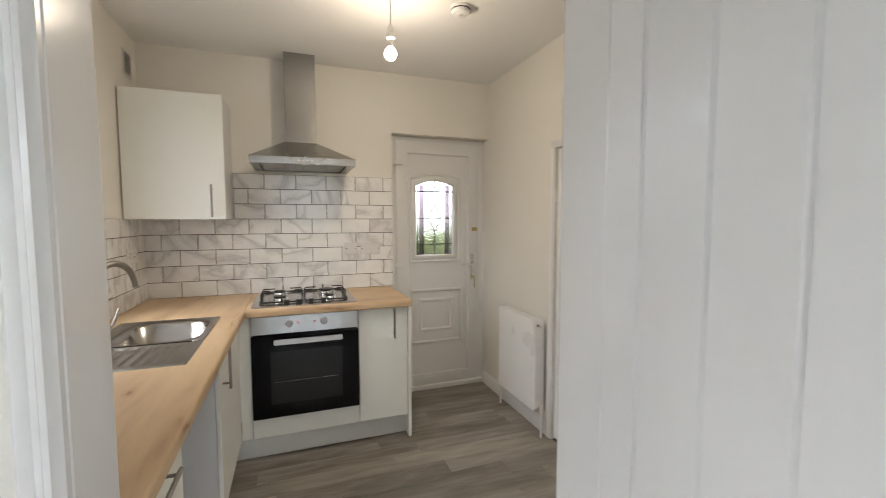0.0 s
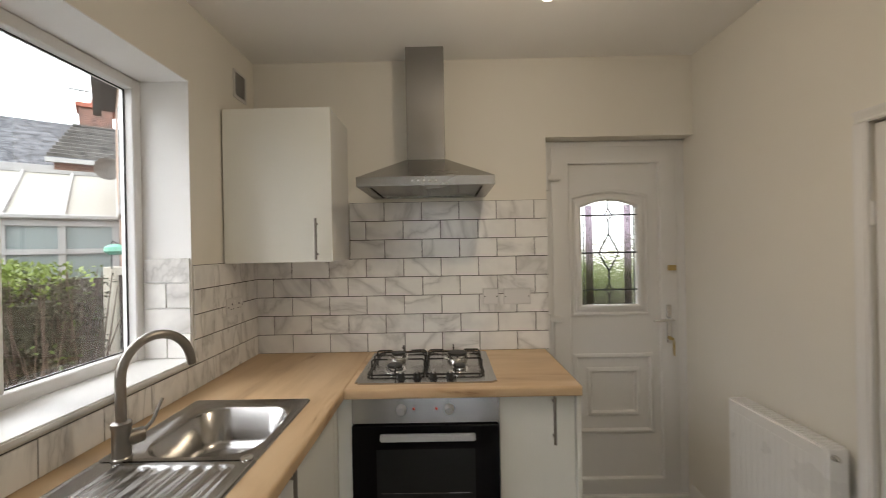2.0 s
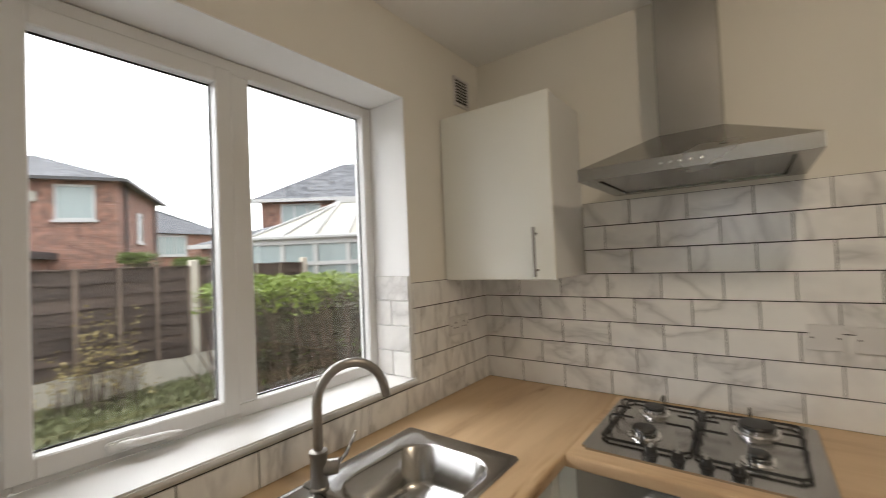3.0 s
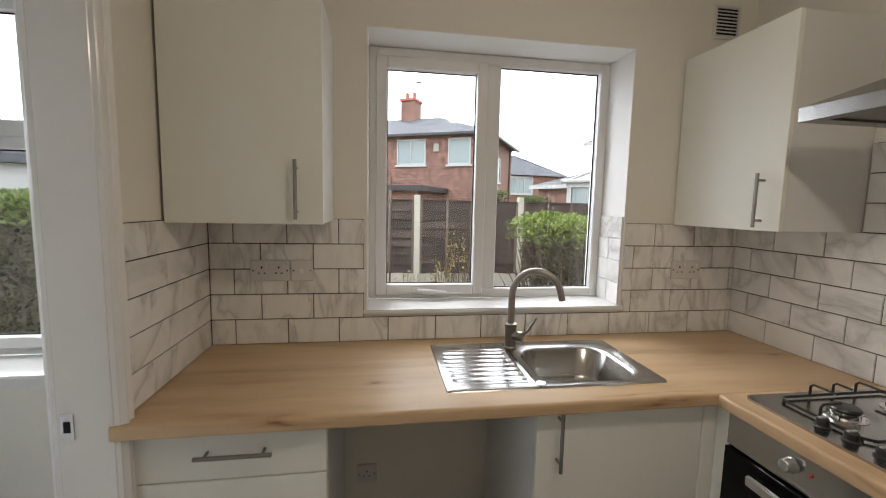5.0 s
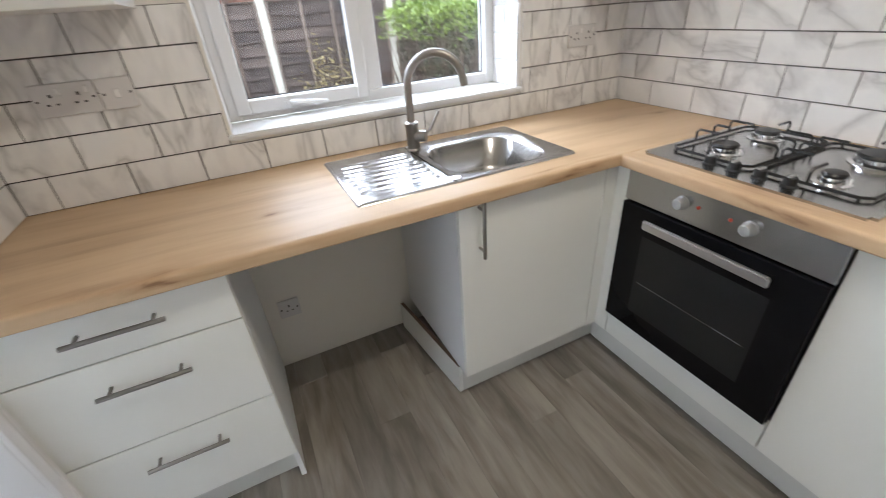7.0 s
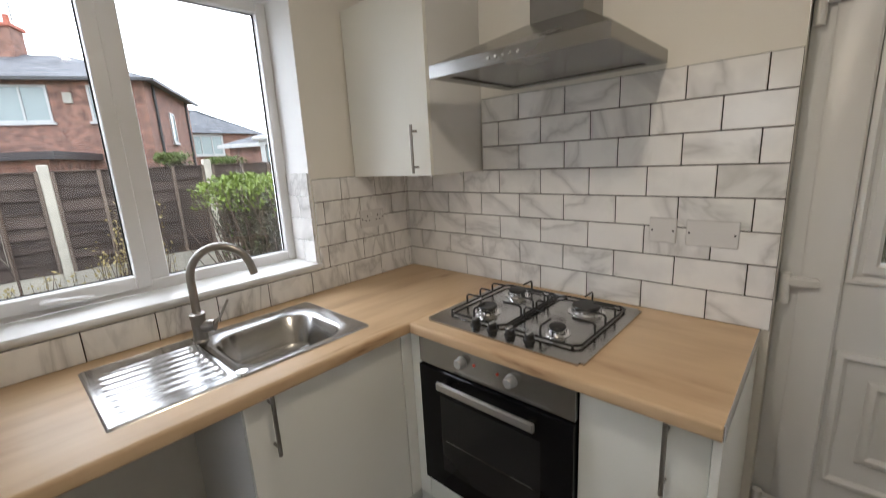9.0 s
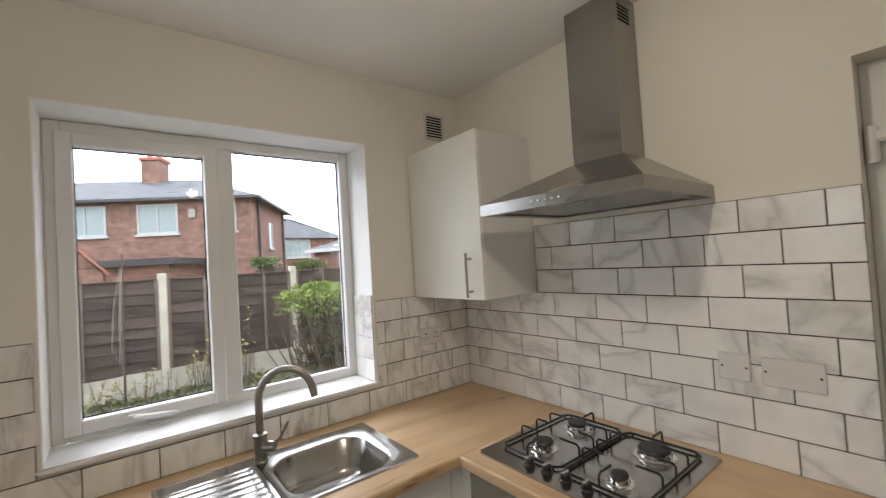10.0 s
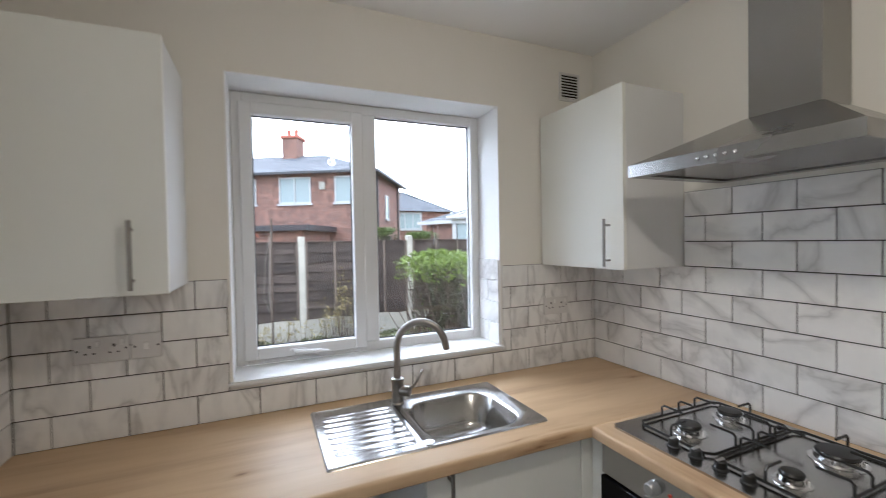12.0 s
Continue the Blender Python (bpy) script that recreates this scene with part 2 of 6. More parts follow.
M = dict(
    plaster=material("painted_plaster", (0.78, 0.753, 0.69), 0.75, vary=0.03, scale=1.6, fine=140, bump=0.06),
    ceiling=material("ceiling_paint", (0.87, 0.86, 0.84), 0.8, vary=0.03, scale=1.2, fine=120, bump=0.05),
    reveal=material("white_reveal_paint", (0.87, 0.87, 0.865), 0.6, vary=0.02, scale=2, fine=120, bump=0.04),
    gloss=material("white_gloss_paint", (0.80, 0.79, 0.775), 0.18, vary=0.025, scale=2.5, fine=30, bump=0.05, stretch=(1, 1, 0.25), coat=0.3),
    door_paint=material("white_satin_paint", (0.77, 0.755, 0.735), 0.42, vary=0.03, scale=2.5, fine=50, bump=0.04),
    upvc=material("white_upvc", (0.74, 0.74, 0.735), 0.32, vary=0.015, scale=3, fine=60, bump=0.01),
    cabinet=material("off_white_matt_board", (0.80, 0.80, 0.745), 0.42, vary=0.012, scale=2, fine=80, bump=0.01),
    plinth=material("grey_white_plinth_board", (0.66, 0.66, 0.615), 0.5, vary=0.03, scale=3, fine=80, bump=0.01),
    carcass=material("white_carcass_board", (0.74, 0.74, 0.73), 0.5, vary=0.02, scale=3, fine=80, bump=0.01),
    tile=marble("marble_glazed_tile"),
    grout=material("dark_grey_grout", (0.055, 0.05, 0.047), 0.9, vary=0.15, scale=20, fine=150, bump=0.1),
    oak_y=wood("oak_laminate_lengthwise", OAK, "y", 1.9, rough=0.44, knots=1.5, bump=0.02, weight=0.24, streaks=True),
    oak_x=wood("oak_laminate_crosswise", OAK, "x", 1.9, rough=0.44, knots=1.5, bump=0.02, weight=0.24, streaks=True),
    vinyl=wood("grey_oak_vinyl", GREY_OAK, "x", 1.6, rough=0.42, spread=0.2, per_piece=True),
    joint=material("dark_vinyl_joint", (0.09, 0.08, 0.07), 0.7),
    dark_floor=wood("dark_oak_laminate", DARK_OAK, "y", 0.9, rough=0.35, spread=0.12, per_piece=True),
    pale_steel=material("satin_steel", (0.56, 0.55, 0.53), 0.34, 1.0, vary=0.04, scale=3, fine=70, bump=0.01, rough_vary=0.06),
    steel=material("brushed_steel", (0.36, 0.355, 0.345), 0.26, 1.0, vary=0.03, scale=2, fine=60, bump=0.0, rough_vary=0.05),
    sink=material("polished_sink_steel", (0.46, 0.455, 0.445), 0.21, 1.0, vary=0.04, scale=5, fine=80, bump=0.01, rough_vary=0.06),
    nickel=material("brushed_nickel", (0.33, 0.31, 0.285), 0.33, 1.0, vary=0.04, scale=10, fine=200, bump=0.01),
    chrome=material("chrome", (0.72, 0.72, 0.72), 0.12, 1.0, vary=0.02, bump=0.0),
    iron=material("black_enamel", (0.012, 0.012, 0.012), 0.38, vary=0.1, scale=12, bump=0.03),
    black_glass=material("black_oven_glass", (0.006, 0.006, 0.007), 0.06, vary=0.05, bump=0.0, rough_vary=0.03),
    oven_window=material("smoked_oven_window", (0.018, 0.018, 0.019), 0.05, vary=0.05, bump=0.0, rough_vary=0.02),
    knob=material("silver_plastic", (0.40, 0.40, 0.395), 0.35, 0.6, bump=0.0),
    plastic=material("white_plastic", (0.80, 0.79, 0.77), 0.35, vary=0.015, bump=0.0),
    socket=material("grey_white_plastic", (0.66, 0.645, 0.63), 0.35, vary=0.02, bump=0.0),
    hole=material("dark_slot", (0.02, 0.02, 0.02), 0.6, bump=0.0),
    red=material("red_lens", (0.55, 0.05, 0.02), 0.3, bump=0.0),
    radiator=material("white_radiator_enamel", (0.86, 0.86, 0.85), 0.3, vary=0.015, scale=3, bump=0.01),
    copper=material("copper_pipe", (0.52, 0.25, 0.15), 0.4, 0.8, vary=0.15, scale=15),
    brass=material("worn_brass", (0.50, 0.38, 0.16), 0.35, 0.9, vary=0.1, scale=20),
    dark_metal=material("dark_vent_metal", (0.16, 0.15, 0.135), 0.5, 0.3, bump=0.02),
    lead=material("lead_came", (0.03, 0.03, 0.035), 0.55, 0.4, bump=0.02),
    smoky=glass("dark_patterned_glass", 0.1, (0.22, 0.18, 0.21), 0.4),
    pane=glass("clear_glass"),
    textured=glass("textured_glass", 0.14, (0.97, 0.98, 0.97), 0.5),
    rubber=material("black_gasket", (0.015, 0.015, 0.015), 0.6, bump=0.0),
    filament=glow("lit_bulb_glass", (1.0, 0.86, 0.66), 9.0),
    brick=material("red_brick", (0.185, 0.082, 0.062), 0.9, vary=0.22, scale=14, fine=120, bump=0.3, spread=0.1),
    pebble=material("weathered_buff_pebbledash", (0.33, 0.225, 0.165), 0.95, vary=0.3, scale=9, fine=70, bump=0.5),
    mortar=material("pale_mortar", (0.40, 0.325, 0.275), 0.95, vary=0.15, scale=10, fine=120, bump=0.3),
    brickwork=brick_wall("distant_brickwork"),
    slate=slate_roof("grey_slate", (0.125, 0.13, 0.14)),
    rooftile=slate_roof("mossy_roof_tile", (0.13, 0.125, 0.115), 0.3),
    fence=wood("creosoted_fence_board", CREOSOTE, "y", 0.8, rough=0.85, spread=0.25, per_piece=True, bump=0.02),
    fence_x=wood("weathered_fence_board", CREOSOTE, "x", 0.8, rough=0.85, spread=0.25, per_piece=True, bump=0.02),
    batten=wood("weathered_batten", [(0.25, (0.05, 0.036, 0.028)), (0.5, (0.13, 0.098, 0.075)), (0.8, (0.2, 0.155, 0.12))], "z", 0.8, rough=0.85, spread=0.2, per_piece=True, bump=0.02),
    concrete=material("weathered_concrete", (0.44, 0.41, 0.34), 0.95, vary=0.18, scale=5, fine=60, bump=0.25),
    ground=material("rough_grass_and_soil", (0.13, 0.13, 0.065), 1.0, vary=0.4, scale=2.5, fine=30, bump=0.8),
    paving=material("wet_grey_paving", (0.47, 0.465, 0.45), 0.55, vary=0.2, scale=3, fine=50, bump=0.2),
    leaf=material("privet_leaf", (0.09, 0.125, 0.025), 0.55, vary=0.35, scale=3, fine=40, bump=0.0, spread=0.1),
    leaf_new=material("fresh_yellow_green_leaf", (0.13, 0.18, 0.02), 0.5, vary=0.25, scale=4, fine=40, bump=0.0),
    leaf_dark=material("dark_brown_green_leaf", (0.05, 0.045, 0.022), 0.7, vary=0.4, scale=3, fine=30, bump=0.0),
    twig=material("bare_hedge_twig", (0.075, 0.05, 0.035), 0.9, vary=0.3, scale=10, bump=0.2),
    white_far=material("white_frame_paint", (0.38, 0.38, 0.37), 0.5, vary=0.04, scale=2),
    far_glass=material("net_curtained_glass", (0.24, 0.29, 0.285), 0.2, vary=0.12, scale=3, bump=0.0),
    poly=material("cream_polycarbonate", (0.31, 0.30, 0.255), 0.6, vary=0.06, scale=1.2),
    terracotta=material("terracotta_pot", (0.34, 0.11, 0.07), 0.8, vary=0.15, scale=6),
    lead_grey=material("dark_gutter_plastic", (0.035, 0.035, 0.038), 0.5),
    mdf=material("raw_chipboard_edge", (0.20, 0.14, 0.095), 0.9, vary=0.2, scale=40, fine=200),
    green=material("faded_green_plastic", (0.12, 0.33, 0.24), 0.5),
)

bk = M["brick"].node_tree
tone = ramp_node(bk.nodes, [(0.0, (0.055, 0.043, 0.045)), (0.22, (0.08, 0.05, 0.046)), (0.36, (0.135, 0.06, 0.048)), (0.7, (0.175, 0.078, 0.058)), (1.0, (0.21, 0.11, 0.082))])
pick = bk.nodes.new("ShaderNodeObjectInfo")
bk.links.new(pick.outputs["Random"], tone.inputs["Fac"])
bk.links.new(tone.outputs["Color"], next(k for k in bk.nodes if k.type == "HUE_SAT").inputs["Color"])

for k, spec in (("black_glass", 0.12), ("oven_window", 0.3), ("hole", 0.2)):
    M[k].node_tree.nodes["Principled BSDF"].inputs["Specular IOR Level"].default_value = spec


# ---- building helpers ----
BASE = {}


def box(bm, x0, x1, y0, y1, z0, z1):
    v = [bm.verts.new((x, y, z)) for x in (x0, x1) for y in (y0, y1) for z in (z0, z1)]
    for f in ((0, 1, 3, 2), (4, 6, 7, 5), (0, 4, 5, 1), (2, 3, 7, 6), (0, 2, 6, 4), (1, 5, 7, 3)):
        bm.faces.new([v[k] for k in f])
    return bm


def B(x0, x1, y0, y1, z0, z1, bevel=0.0, segments=1):
    bm = box(bmesh.new(), x0, x1, y0, y1, z0, z1)
    if bevel:
        bmesh.ops.bevel(bm, geom=bm.edges[:], offset=bevel, segments=segments, affect="EDGES", clamp_overlap=True)
    return bm


def boxes(*spans):
    bm = bmesh.new()
    for s in spans:
        box(bm, *s)
    return bm


def frame_dirs(d):
    d = Vector(d).normalized()
    a = d.cross(Vector((0, 0, 1)) if abs(d.z) < 0.9 else Vector((1, 0, 0))).normalized()
    return a, a.cross(d).normalized()


def tube(pts, r, n=12, bm=None, caps=True):
    """A round tube swept along points; r is one radius or one for each point."""
    bm = bm or bmesh.new()
    pts = [Vector(p) for p in pts]
    radii = r if isinstance(r, (list, tuple)) else [r] * len(pts)
    rings, a = [], None
    for i, p in enumerate(pts):
        d = (pts[min(i + 1, len(pts) - 1)] - pts[max(i - 1, 0)]).normalized()
        if a is None:
            a, _ = frame_dirs(d)
        a = (a - d * a.dot(d)).normalized()
        c = d.cross(a)
        rings.append([bm.verts.new(p + radii[i] * (math.cos(k * math.tau / n) * a + math.sin(k * math.tau / n) * c)) for k in range(n)])
    for q, s in zip(rings, rings[1:]):
        for k in range(n):
            bm.faces.new((q[k], q[(k + 1) % n], s[(k + 1) % n], s[k]))
    if caps:
        bm.faces.new(rings[0][::-1])
        bm.faces.new(rings[-1])
    return bm


def lathe(profile, centre, n=28, bm=None, axis="z"):
    """A turned solid from (radius, height) steps about an axis through centre."""
    bm = bm or bmesh.new()
    turn = {"z": Matrix(), "y": Matrix.Rotation(radians(90), 4, "X"), "x": Matrix.Rotation(radians(90), 4, "Y")}[axis]
    rings = []
    for r, h in profile:
        rings.append([bm.verts.new(turn @ Vector((max(r, 1e-4) * math.cos(k * math.tau / n), max(r, 1e-4) * math.sin(k * math.tau / n), h)) + Vector(centre)) for k in range(n)])
    for q, s in zip(rings, rings[1:]):
        for k in range(n):
            bm.faces.new((q[k], q[(k + 1) % n], s[(k + 1) % n], s[k]))
    bm.faces.new(rings[0][::-1])
    bm.faces.new(rings[-1])
    return bm


def prism(outline, axis, a, b, bm=None):
    """An outline in the other two axes, drawn out from a to b along one axis."""
    bm = bm or bmesh.new()
    put = {"x": lambda p, t: (t, p[0], p[1]), "y": lambda p, t: (p[0], t, p[1]), "z": lambda p, t: (p[0], p[1], t)}[axis]
    q, s = ([bm.verts.new(put(p, t)) for p in outline] for t in (a, b))
    k = len(outline)
    for i in range(k):
        bm.faces.new((q[i], q[(i + 1) % k], s[(i + 1) % k], s[i]))
    bm.faces.new(q[::-1])
    bm.faces.new(s)
    return bm


def to_mesh(name, bm, mat, shift=None, sharp=35):
    if shift is not None:
        bmesh.ops.translate(bm, verts=bm.verts[:], vec=-Vector(shift))
    bmesh.ops.recalc_face_normals(bm, faces=bm.faces[:])
    me = bpy.data.meshes.new(name)
    bm.to_mesh(me)
    bm.free()
    me.materials.append(mat)
    me.shade_smooth()
    me.set_sharp_from_angle(angle=radians(sharp))
    return me


def thing(name, base, label, category, group="", kind=""):
    ob = new(name)
    ob.empty_display_size = 0.05
    ob.location = base
    BASE[ob] = Vector(base)
    return tagged(ob, label, category, group, kind)


def part(name, bm, mat, parent, label="", sharp=35):
    ob = new(name, to_mesh(name, bm, mat, BASE[parent], sharp))
    ob.parent = parent
    BASE[ob] = BASE[parent]
    return tagged(ob, label)


def solo(name, bm, mat, label, category, kind="", group="", sharp=35):
    lo = [min(v.co[k] for v in bm.verts) for k in range(3)]
    hi = [max(v.co[k] for v in bm.verts) for k in range(3)]
    base = Vector(((lo[0] + hi[0]) / 2, (lo[1] + hi[1]) / 2, lo[2]))
    ob = new(name, to_mesh(name, bm, mat, base, sharp))
    ob.location = base
    BASE[ob] = base
    return tagged(ob, label, category, group, kind)


def bar_handle(parent, p0, p1, out, label="brushed nickel bar handle"):
    """A round bar on two short posts; out points away from the door."""
    p0, p1, out = Vector(p0), Vector(p1), Vector(out)
    d = (p1 - p0).normalized()
    bm = tube([p0, p1], 0.006, 12)
    for q in (p0 + d * 0.025, p1 - d * 0.025):
        tube([q - out * 0.032, q], 0.0045, 8, bm)
    return part("handle", bm, M["nickel"], parent, label)


# ---- the rooms ----
W, CEIL = 2.44, 2.52          # kitchen width and ceiling height
NIB, DIN = -2.375, -2.50      # kitchen and dining faces of the dividing wall
J0, J1 = 0.625, 1.46          # doorway between the rooms
WY0, WY1, WZ0, WZ1 = -1.755, -0.592, 1.028, 2.188   # kitchen window opening
DY0, DY1, DZ0, DZ1 = -5.55, -2.95, 0.80, 2.26    # dining window opening
DX0, DX1, DTOP = 1.622, 2.44, 2.078              # back door opening
CY0, CY1, CTOP = -1.575, -0.953, 1.856           # cupboard door opening
XE, YN = -0.264, 0.27                             # outer faces

solo("floor", boxes((XE + 0.02, W + 0.9, -6.1, YN, -0.16, -0.006)), M["joint"], "dark underlay beneath grey plank flooring", "floor", "structure")
solo("ceiling", boxes((XE + 0.02, W + 0.9, -6.1, YN, CEIL, CEIL + 0.15)), M["ceiling"], "plain white painted ceiling", "ceiling", "structure")
solo("wall_west", boxes(
    (XE, 0, -6.1, DY0, -0.3, CEIL), (XE, 0, DY0, DY1, -0.3, DZ0), (XE, 0, DY0, DY1, DZ1, CEIL), (XE, 0, DY1, WY0, -0.3, CEIL),
    (XE, 0, WY0, WY1, -0.3, WZ0), (XE, 0, WY0, WY1, WZ1, CEIL), (XE, 0, WY1, 0, -0.3, CEIL)),
    M["plaster"], "cream painted plaster wall with two windows", "wall", "structure")
solo("wall_north", boxes((XE, DX0, 0, YN, -0.3, CEIL), (DX0, DX1, 0, YN, DTOP, CEIL), (DX1, W + 0.9, 0, YN, -0.3, CEIL)),
     M["plaster"], "cream painted plaster wall behind the hob", "wall", "structure")
solo("wall_east", boxes((W, W + 0.12, CY1, 0, 0, CEIL), (W, W + 0.12, CY0, CY1, CTOP, CEIL), (W, W + 0.12, DIN, CY0, 0, CEIL), (W + 0.12, W + 0.2, CY0 - 0.1, CY1 + 0.1, 0, CEIL)),
     M["plaster"], "cream painted plaster wall with a cupboard door", "wall", "structure")
solo("wall_divider", boxes((0, J0 - 0.025, DIN, NIB, 0, CEIL), (J1 + 0.025, W, DIN, NIB, 0, CEIL), (J0 - 0.025, J1 + 0.025, DIN, NIB, 2.06, CEIL)),
     M["plaster"], "cream painted dividing wall with a doorway", "wall", "structure")
# unseen end wall, left open for the glazing added to bring in daylight
solo("wall_south", boxes((XE, 0.3, -6.3, -6.1, 0, CEIL), (2.9, W + 0.9, -6.3, -6.1, 0, CEIL), (0.3, 2.9, -6.3, -6.1, 0, 0.1), (0.3, 2.9, -6.3, -6.1, 2.3, CEIL)), M["reveal"], "white painted unseen dining room wall with an added window", "wall", "structure")
solo("wall_dining_east", boxes((W + 0.8, W + 0.9, -6.1, DIN, 0, CEIL), (W, W + 0.8, DIN, DIN + 0.1, 0, CEIL)), M["plaster"], "plain painted dining room wall", "wall", "structure")
# white lining of the kitchen window reveal
t = 0.004
solo("window_reveal", boxes((-0.2, 0.002, WY0, WY0 + t, WZ0 + 0.01, WZ1), (-0.2, 0.002, WY1 - t, WY1, WZ0 + 0.01, WZ1), (-0.2, 0.002, WY0, WY1, WZ1 - t, WZ1)),
     M["reveal"], "white painted plaster window reveal", "trim", "structure")

# doorway lining, stops and architraves
lin = thing("door_lining", ((J0 + J1) / 2, (NIB + DIN) / 2, 0), "white gloss painted door lining with a worn latch keep", "door frame", kind="structure")
part("jamb", B(J0 - 0.025, J0, DIN - 0.002, NIB + 0.002, 0, 2.06, 0.002), M["gloss"], lin)
part("jamb", B(J1, J1 + 0.025, DIN - 0.002, NIB + 0.002, 0, 2.06, 0.002), M["gloss"], lin)
part("head", B(J0 - 0.025, J1 + 0.025, DIN - 0.002, NIB + 0.002, 2.035, 2.06, 0.002), M["gloss"], lin)


def architrave(x0, x1, side, y, top):
    """Moulded trim round the doorway on one face of the dividing wall; side is the way it stands out."""
    w = 0.045
    prof = [(0, 0), (0, 0.012), (0.005, 0.016), (0.009, 0.026), (0.015, 0.028), (0.020, 0.021), (0.028, 0.018), (0.034, 0.024), (0.040, 0.026), (w, 0.022), (w, 0)]
    left = [(x0 - 0.002 - a, y + side * b) for a, b in prof]
    right = [(x1 + 0.002 + a, y + side * b) for a, b in prof]
    part("architrave", prism(left, "z", 0, top + w), M["gloss"], lin)
    part("architrave", prism(right, "z", 0, top + w), M["gloss"], lin)
    part("architrave", prism([(y + side * b, top + a) for a, b in prof], "x", x0 - 0.002, x1 + 0.002), M["gloss"], lin)


architrave(J0, J1, 1, NIB + 0.002, 2.06)
architrave(J0, J1, -1, DIN - 0.002, 2.06)
keep = part("latch_keep", B(J0, J0 + 0.003, -2.492, -2.462, 0.875, 0.945, 0.001), M["chrome"], lin, "scratched steel latch keep")
part("keep_hole", B(J0 + 0.001, J0 + 0.0036, -2.486, -2.470, 0.895, 0.925), M["hole"], keep)

# panelled inner door, folded back into the dining room
leaf = thing("door_1", (J1 + 0.03, DIN - 0.02, 0.005), "white gloss tongue and groove boarded door standing open", "door", kind="structure")
for k in range(7):
    y1 = DIN - 0.006 - 0.0015 - k * 0.1235 + (0.04 if k else 0)
    y0 = DIN - 0.006 - (k + 1) * 0.1235 + 0.04
    part("board", B(J1 - 0.004, J1 + 0.030, y0, y1, 0.005, 2.03, 0.004, 2), M["gloss"], leaf)
part("backing", B(J1 + 0.002, J1 + 0.026, DIN - 0.006 - 7 * 0.1235 + 0.04, DIN - 0.008, 0.006, 2.029), M["gloss"], leaf)

# ---- kitchen window ----
FX0, FX1 = -0.255, -0.195


def pane_frame(parent, y0, y1, z0, z1, w, x0, x1, name="sash", mat="upvc"):
    """Four mitre-less bars round an opening, one mesh."""
    bm = bmesh.new()
    for s in ((x0, x1, y0, y0 + w, z0, z1), (x0, x1, y1 - w, y1, z0, z1), (x0, x1, y0 + w, y1 - w, z0, z0 + w), (x0, x1, y0 + w, y1 - w, z1 - w, z1)):
        b2 = B(*s, 0.004)
        me = bpy.data.meshes.new("tmp")
        b2.to_mesh(me)
        b2.free()
        bm.from_mesh(me)
        bpy.data.meshes.remove(me)
    return part(name, bm, M[mat], parent)


def pane(parent, y0, y1, z0, z1, x):
    ob = part("pane", B(x - 0.004, x, y0, y1, z0, z1), M["pane"], parent)
    ob.visible_shadow = False
    gas = part("gasket", boxes((x - 0.002, x + 0.004, y0, y0 + 0.006, z0, z1), (x - 0.002, x + 0.004, y1 - 0.006, y1, z0, z1), (x - 0.002, x + 0.004, y0 + 0.006, y1 - 0.006, z0, z0 + 0.006), (x - 0.002, x + 0.004, y0 + 0.006, y1 - 0.006, z1 - 0.006, z1)), M["rubber"], parent, "black rubber gasket")
    return ob


win = thing("window_1", (-0.22, (WY0 + WY1) / 2, WZ0), "white upvc two-light casement window over the sink", "window", kind="structure")
fr = pane_frame(win, WY0 + 0.004, WY1 - 0.004, WZ0 + 0.012, WZ1 - 0.004, 0.045, FX0, FX1, "window_frame")
part("mullion", B(FX0, FX1, -1.218, -1.142, WZ0 + 0.057, WZ1 - 0.049, 0.004), M["upvc"], win)
sash = pane_frame(win, WY0 + 0.035, -1.205, WZ0 + 0.032, WZ1 - 0.044, 0.05, FX0 + 0.012, FX1 + 0.014, "sash")
pane(win, WY0 + 0.083, -1.253, WZ0 + 0.080, WZ1 - 0.092, -0.225)
pane(win, -1.142, WY1 - 0.047, WZ0 + 0.055, WZ1 - 0.047, -0.232)
hd = part("window_handle", tube([(-0.172, -1.52, 1.083), (-0.155, -1.50, 1.084), (-0.152, -1.42, 1.078), (-0.155, -1.385, 1.074)], [0.010, 0.011, 0.010, 0.007], 10), M["upvc"], win, "white plastic window handle")
part("handle_base", B(-0.182, -0.166, -1.545, -1.475, 1.072, 1.096, 0.004, 2), M["upvc"], win)
solo("window_sill", B(-0.20, 0.016, WY0 - 0.012, WY1 + 0.012, WZ0 - 0.008, WZ0 + 0.012, 0.005, 2), M["upvc"], "white plastic window sill board with dust on it", "window sill", "structure")

# ---- dining room ----
win2 = thing("window_2", (-0.22, (DY0 + DY1) / 2, DZ0), "white upvc dining room window with top lights", "window", kind="structure")
pane_frame(win2, DY0, DY1, DZ0 + 0.02, DZ1, 0.05, FX0, FX1, "window_frame")
part("mullion", B(FX0, FX1, -3.50, -3.42, DZ0 + 0.07, DZ1 - 0.05, 0.004), M["upvc"], win2)
part("transom", B(FX0, FX1, -3.42, DY1 - 0.05, 1.72, 1.79, 0.004), M["upvc"], win2)
pane_frame(win2, -3.425, DY1 - 0.045, DZ0 + 0.05, 1.725, 0.05, FX0 + 0.012, FX1 + 0.014, "sash")
pane(win2, -3.375, DY1 - 0.095, DZ0 + 0.1, 1.675, -0.225)
pane(win2, -3.42, DY1 - 0.05, 1.79, DZ1 - 0.05, -0.232)
part("mullion", B(FX0, FX1, -4.55, -4.47, DZ0 + 0.07, DZ1 - 0.05, 0.004), M["upvc"], win2)
pane(win2, -4.47, -3.50, DZ0 + 0.07, DZ1 - 0.05, -0.232)
